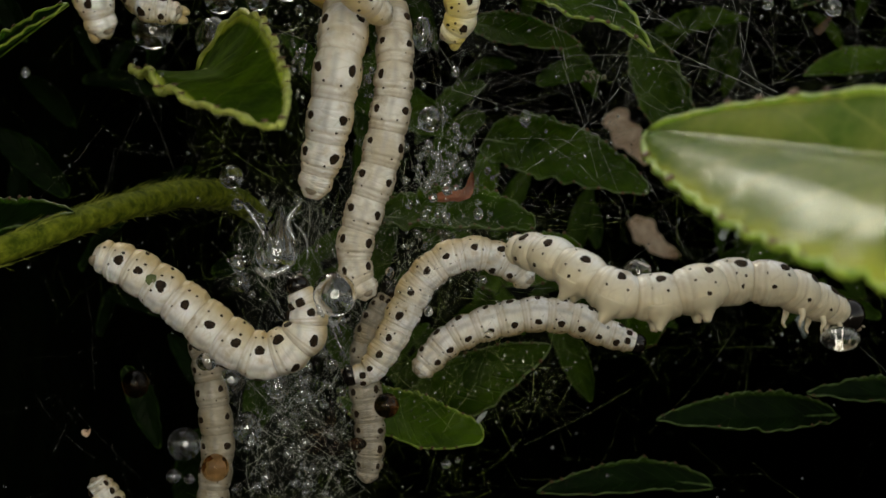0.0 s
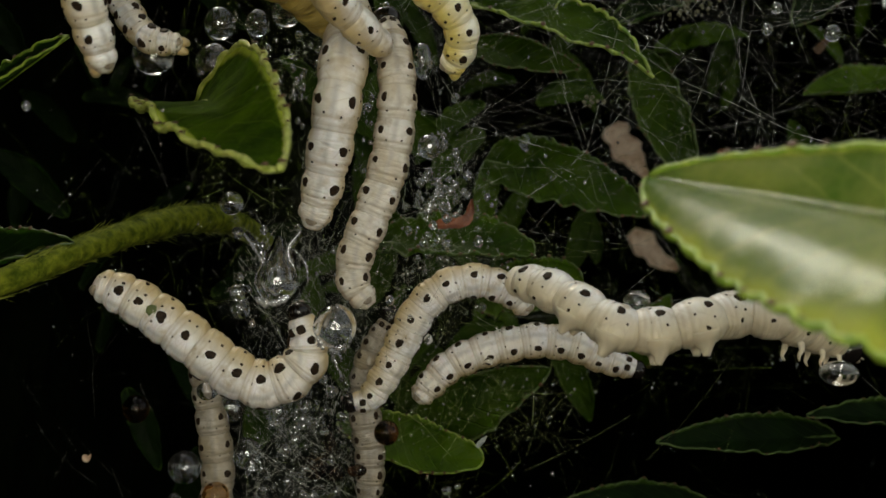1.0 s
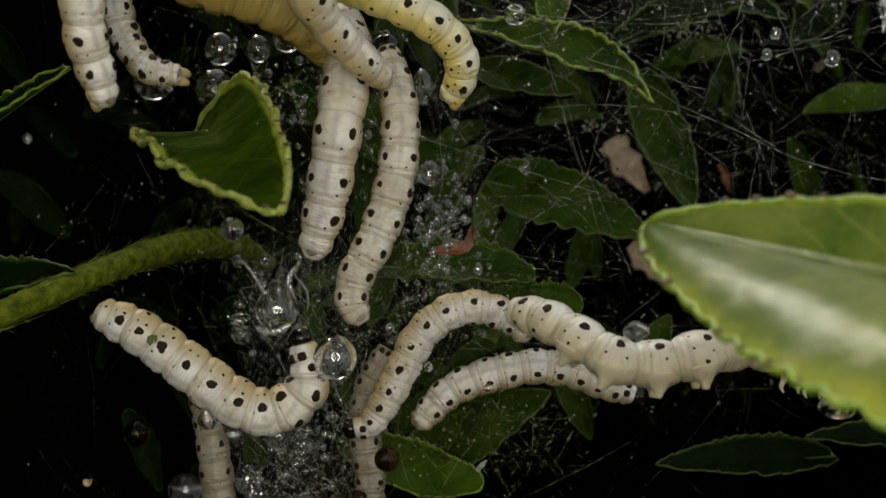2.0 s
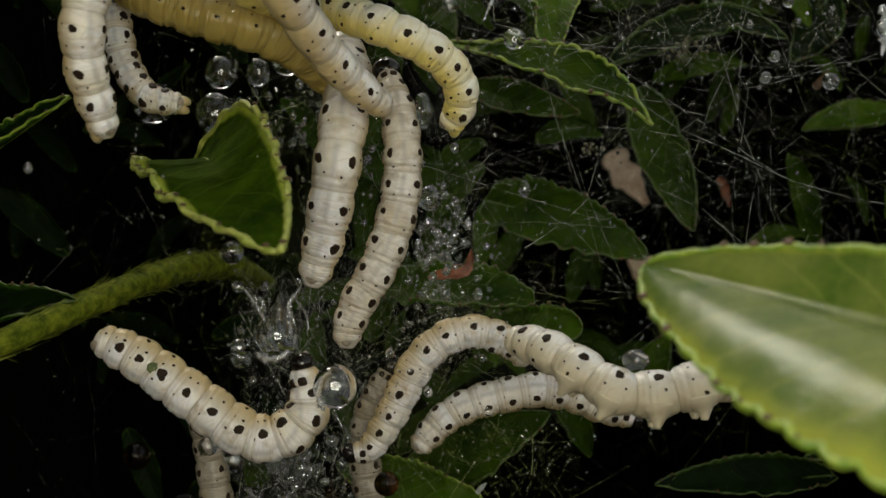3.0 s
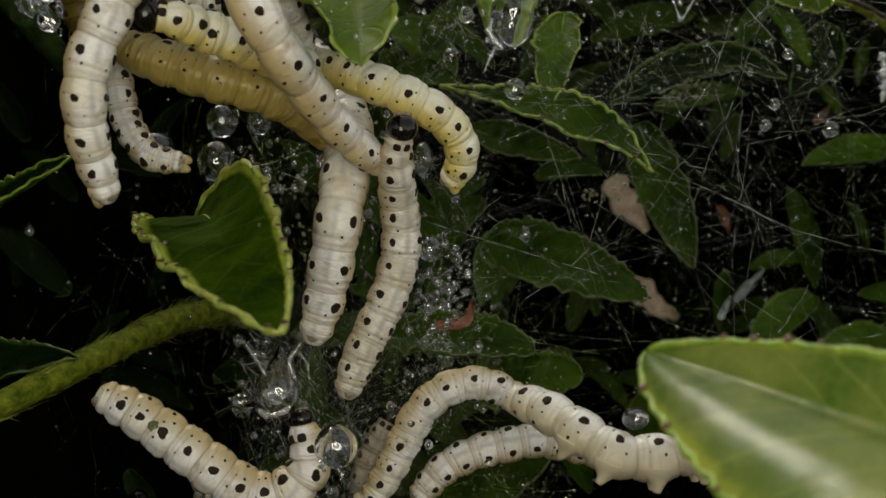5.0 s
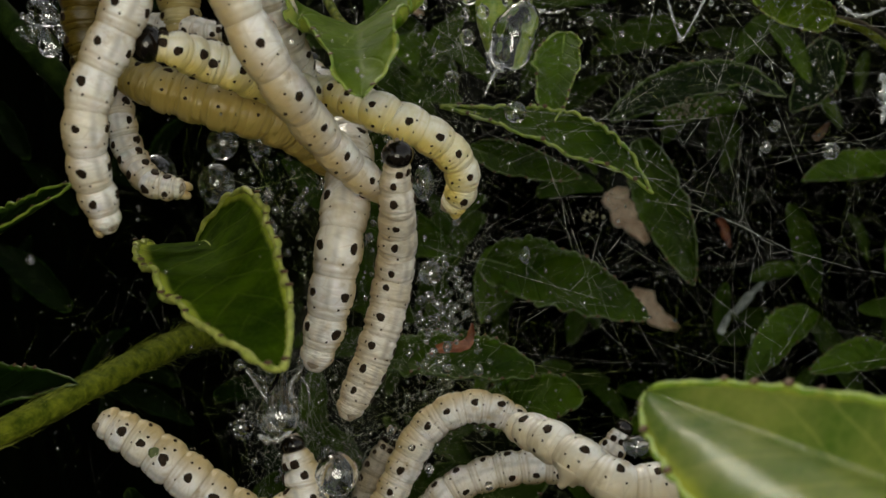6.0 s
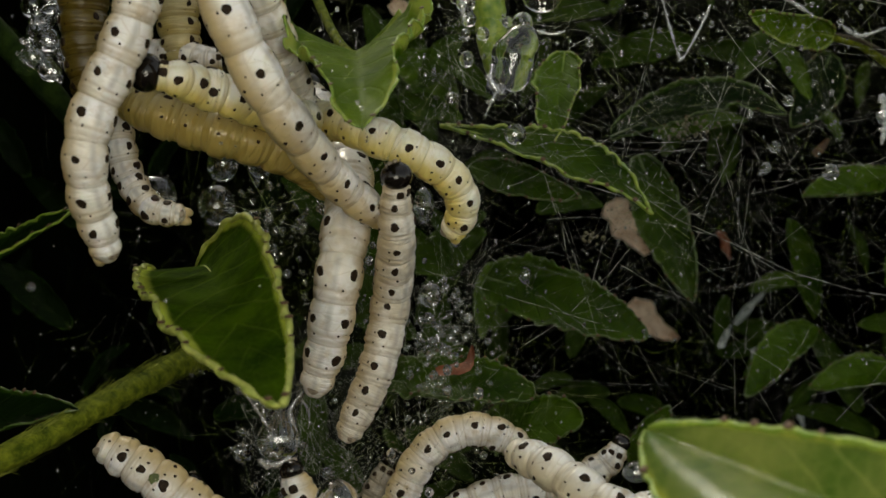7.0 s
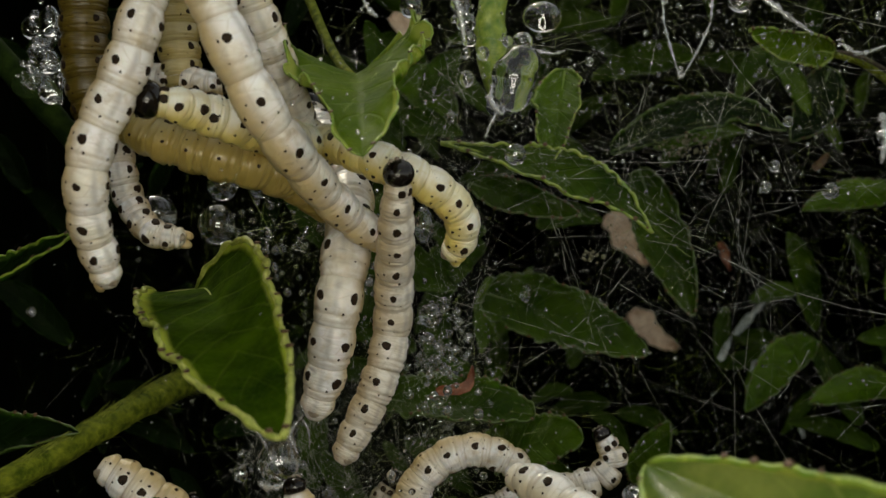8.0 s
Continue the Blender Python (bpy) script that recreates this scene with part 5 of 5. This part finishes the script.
def spray(box, count, small, large, label, seed, places=None):
    """Countless little drops inside a box (millimetres), as one mass."""
    rng = random.Random(seed)
    unit, tris = [], []
    for i in range(1, 6):
        for k in range(9):
            a, b = math.pi * i / 6, 2 * math.pi * k / 9
            unit.append(Vector((math.sin(a) * math.cos(b), math.sin(a) * math.sin(b), math.cos(a))))
    unit += [Vector((0, 0, 1)), Vector((0, 0, -1))]
    for i in range(4):
        for k in range(9):
            j = (k + 1) % 9
            tris.append((i * 9 + k, (i + 1) * 9 + k, (i + 1) * 9 + j, i * 9 + j))
    for k in range(9):
        j = (k + 1) % 9
        tris += [(45, k, j), (46, 36 + j, 36 + k)]
    verts, faces = [], []
    lo, hi = Vector(box[0]), Vector(box[1])
    for _ in range(count):
        p = places[_] if places else Vector([rng.gauss(0.5, 0.24) * (b - a) + a for a, b in zip(lo, hi)])
        r = small + (large - small) * rng.random() ** 2.2
        tall = rng.uniform(0.9, 1.25)
        off = len(verts)
        verts += [world_point(p + Vector((q.x, q.y, q.z * tall)) * r) for q in unit]
        faces += [tuple(off + a for a in t) for t in tris]
    ob = new("dew", mesh_of("dew", verts, faces, DEW))
    ob.visible_shadow = False
    return tagged(ob, label, "dew", "", "stuff")


def block(low, high):
    return [tuple(min(a, b) for a, b in zip(low, high)), tuple(max(a, b) for a, b in zip(low, high))]


spray(block((-15.97, 12.00, -4.23), (-7.09, 26.00, -22.59)), 330, 0.05, 0.5, "clear dew drops packed in the silk column", 1)
spray(block((-2.95, 12.00, 11.57), (3.13, 22.00, -1.85)), 380, 0.04, 0.42, "fine dew drops beside the hanging larvae", 2)
spray(block((-18.50, 15.00, 20.39), (-10.49, 24.00, 11.15)), 130, 0.04, 0.42, "dew drops in shaded silk under the cluster", 3)
spray(block((-30.38, 4.00, 32.39), (-28.71, 12.00, 25.40)), 60, 0.05, 0.5, "dew drops at the side of the cluster", 4)
spray(block((-1.13, 15.00, 37.31), (10.66, 26.00, 26.96)), 70, 0.05, 0.5, "dew drops round the large drop", 5)
spray(block((-14.58, 4.00, 3.94), (-9.36, 10.00, -3.72)), 36, 0.05, 0.4, "dew drops round the merged drops", 6)
spray(block((-32.22, 8.00, 36.43), (43.22, 38.00, -22.79)), 380, 0.03, 0.2, "fine dew strewn over the web", 7)
spray(block((9.65, 16.00, 39.34), (43.22, 38.00, 24.99)), 150, 0.04, 0.3, "fine dew in the upper web", 8)
spray(block((-10.18, 6.00, 23.32), (-1.86, 12.00, -3.14)), 120, 0.04, 0.35, "dew drops behind the hanging larvae", 9)


# ---- silk ----
BEADS = []


def silk(box, count, reach, radius, label, mat, seed, lean=None, spread=1.0, sag=0.02):
    """Fine threads across a box, as one mass. lean: the way that most of them run."""
    rng = random.Random(seed)
    lo, hi = Vector(box[0]), Vector(box[1])
    verts, faces = [], []
    for _ in range(count):
        p = Vector([rng.uniform(a, b) for a, b in zip(lo, hi)])
        d = Vector((rng.gauss(0, 1), rng.gauss(0, 0.35), rng.gauss(0, 1))).normalized()
        if lean:
            d = (Vector(lean) + d * spread).normalized()
        size = rng.uniform(*reach)
        r = radius * (0.5 + 1.3 * rng.random() ** 2)
        a, b = p - d * size / 2, p + d * size / 2
        side = d.cross(Vector((0, 1, 0.1))).normalized()
        back = d.cross(side)
        bend = side * rng.gauss(0, 0.028) * size + Vector((0, 0, -sag * size))
        off = len(verts)
        kink = side * rng.gauss(0, 0.014) * size
        at = rng.choice((2, 3))
        if rng.random() < 0.5:
            BEADS.extend(a.lerp(b, u) + bend * 4 * u * (1 - u) for u in [rng.random() for _ in range(rng.choice((1, 2, 4)))])
        for i in range(6):
            u = i / 5
            c = a.lerp(b, u) + bend * 4 * u * (1 - u) + (kink if i == at else Vector())
            for k in range(3):
                g = 2.094 * k
                verts.append(world_point(c + (side * math.cos(g) + back * math.sin(g)) * r))
        for i in range(5):
            for k in range(3):
                j = (k + 1) % 3
                faces.append((off + i * 3 + k, off + i * 3 + j, off + i * 3 + 3 + j, off + i * 3 + 3 + k))
    ob = new("silk_web", mesh_of("silk_web", verts, faces, mat))
    ob.visible_shadow = False
    return tagged(ob, label, "silk", "", "stuff")


silk(block((-0.93, 4.00, 36.19), (42.74, 22.00, -2.03)), 130, (5, 26), 0.0065, "fine white silk threads across the dark gap", SILK, 1)
silk(block((-3.45, 4.00, 35.22), (40.71, 20.00, 10.86)), 80, (6, 30), 0.0065, "fine white silk threads crossing in the upper web", SILK, 2, (1, 0, -0.45), 0.8)
silk(block((-1.04, 16.00, 39.44), (57.10, 60.00, -24.11)), 150, (3, 16), 0.008, "faint tangled silk far back", SILK_DIM, 3)
silk(block((-1.10, 8.00, 37.20), (42.98, 26.00, 22.99)), 400, (2, 10), 0.006, "misty tangle of silk at the top of the web", SILK_DIM, 12)
silk(block((-3.38, 4.00, 34.75), (39.68, 24.00, 2.38)), 44, (6, 30), 0.008, "long taut silk threads", SILK, 13, (1, 0, -0.5), 0.5, 0.0)
silk(block((-1.00, 6.00, 34.00), (40.00, 24.00, 4.00)), 120, (5, 22), 0.005, "fine taut silk threads spread out from the leaf edge", SILK, 18, (0.6, 0, 1), 0.9, 0.0)
silk(block((-15.69, 8.00, 4.13), (-6.47, 24.00, -25.06)), 800, (2, 9), 0.006, "vertical silk strands of the wet column", SILK_WET, 4, (0, 0, 1), 0.9)
silk(block((-10.83, 8.00, 30.26), (3.59, 20.00, -4.11)), 600, (2, 9), 0.005, "tangled silk behind the hanging larvae", SILK_WET, 5, (0.1, 0, 1), 0.9)
silk(block((-20.66, 18.00, 7.32), (6.25, 36.00, -24.72)), 700, (1.5, 6), 0.012, "green mossy wisps behind the column", SILK_GREEN, 14, (0, 0, 1), 1.0)
silk(block((-1.08, 20.00, 40.75), (49.53, 50.00, -11.35)), 1150, (1.5, 8), 0.010, "green mossy wisps over the far leaves", SILK_GREEN, 15)
silk(block((-33.68, 12.00, 35.56), (-19.00, 32.00, -5.55)), 160, (1.5, 6), 0.008, "green mossy wisps in the shade", SILK_GREEN, 16)
silk(block((-20.50, 14.00, 24.50), (-9.00, 30.00, 6.00)), 420, (1.5, 7), 0.011, "brownish green tangle of silk under the cluster", SILK_GREEN, 17, (0.2, 0, 1), 1.0)
silk(block((-31.55, 4.00, 35.15), (-4.28, 30.00, -20.72)), 110, (2, 12), 0.006, "sparse silk in the dark", SILK_FAINT, 6)
silk(block((-6.02, 10.00, 2.55), (10.43, 24.00, -13.47)), 420, (2, 10), 0.008, "short silk threads over the leaves", SILK_DIM, 7)
silk(block((-16.65, -14.00, 18.45), (-9.25, -6.00, 5.99)), 12, (4, 10), 0.004, "silk threads over the cupped leaf", SILK_FAINT, 8, (0.15, 0, 1), 0.5)
silk(block((-8.02, -16.00, 27.69), (-0.20, -8.00, 21.13)), 30, (5, 14), 0.008, "silk threads over the leaf above the cluster", SILK_DIM, 9)


spray(((0, 0, 0), (0, 0, 0)), len(BEADS), 0.02, 0.13, "tiny dew beads strung on the silk", 20, BEADS)


# ---- the ring light round the lens, which every drop mirrors as a white ring ----
def ring_light():
    glow, nodes, links, shader = material("ring_glow")
    shader.inputs["Base Color"].default_value = (0.9, 0.9, 0.9, 1)
    shader.inputs["Emission Color"].default_value = (0.96, 0.98, 1.0, 1)
    shader.inputs["Emission Strength"].default_value = RING
    root = thing("ring_light", (0, -92, 0), "white ring light round the camera lens", "lamp")
    for name, mat, inner, outer, y in (("diffuser", glow, 13.0, 20.0, 0.0), ("housing", SPOT, 12.0, 22.0, -2.0)):
        verts, faces, n = [], [], 48
        for depth in (y, y - 1.5):
            for radius in (inner, outer):
                verts += [Vector((radius * math.cos(2 * math.pi * k / n), depth, radius * math.sin(2 * math.pi * k / n))) * MM for k in range(n)]
        for k in range(n):
            j = (k + 1) % n
            for a, b in ((0, 1), (1, 3), (3, 2), (2, 0)):
                faces.append((a * n + k, a * n + j, b * n + j, b * n + k))
        part(name, mesh_of(name, verts, faces, mat, smooth=False), root)
    return root


RING_LIGHT = ring_light()


# ---- near-black panels added for the shaded inside of the shrub, which close the view ----
def shade_panels():
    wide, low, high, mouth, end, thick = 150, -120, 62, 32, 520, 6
    # the added roof and left panel also keep light off leaves and larvae
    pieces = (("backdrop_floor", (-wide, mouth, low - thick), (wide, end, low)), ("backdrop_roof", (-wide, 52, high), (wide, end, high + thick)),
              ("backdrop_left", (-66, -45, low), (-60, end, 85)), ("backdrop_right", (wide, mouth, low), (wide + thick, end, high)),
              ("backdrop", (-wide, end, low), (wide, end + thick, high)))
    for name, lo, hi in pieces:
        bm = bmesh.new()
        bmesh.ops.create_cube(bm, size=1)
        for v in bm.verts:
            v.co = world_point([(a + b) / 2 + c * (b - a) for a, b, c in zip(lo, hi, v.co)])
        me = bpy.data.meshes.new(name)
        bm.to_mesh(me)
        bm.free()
        me.materials.append(SHADE_PANEL)
        tagged(new(name, me), "near-black panel added for the shaded inside of the shrub", "backdrop", "", "structure")


shade_panels()


def ground():
    me = bpy.data.meshes.new("ground")
    me.from_pydata([(-30, -30, 0), (30, -30, 0), (30, 30, 0), (-30, 30, 0)], [], [(0, 1, 2, 3)])
    me.materials.append(SOIL)
    tagged(new("ground", me), "dark bare soil under the shrub", "ground", "", "structure")


ground()


def motions():
    for ob, rows in BENDING:
        scale = ob.scale.copy()
        walk(ob, rows)
        ob.scale = scale
    # the ring light rides on the lens
    walk(RING_LIGHT, [(t, pose(x * MM, (y - 12) * MM, HEIGHT + z * MM)) for t, x, y, z in RAIL])


motions()
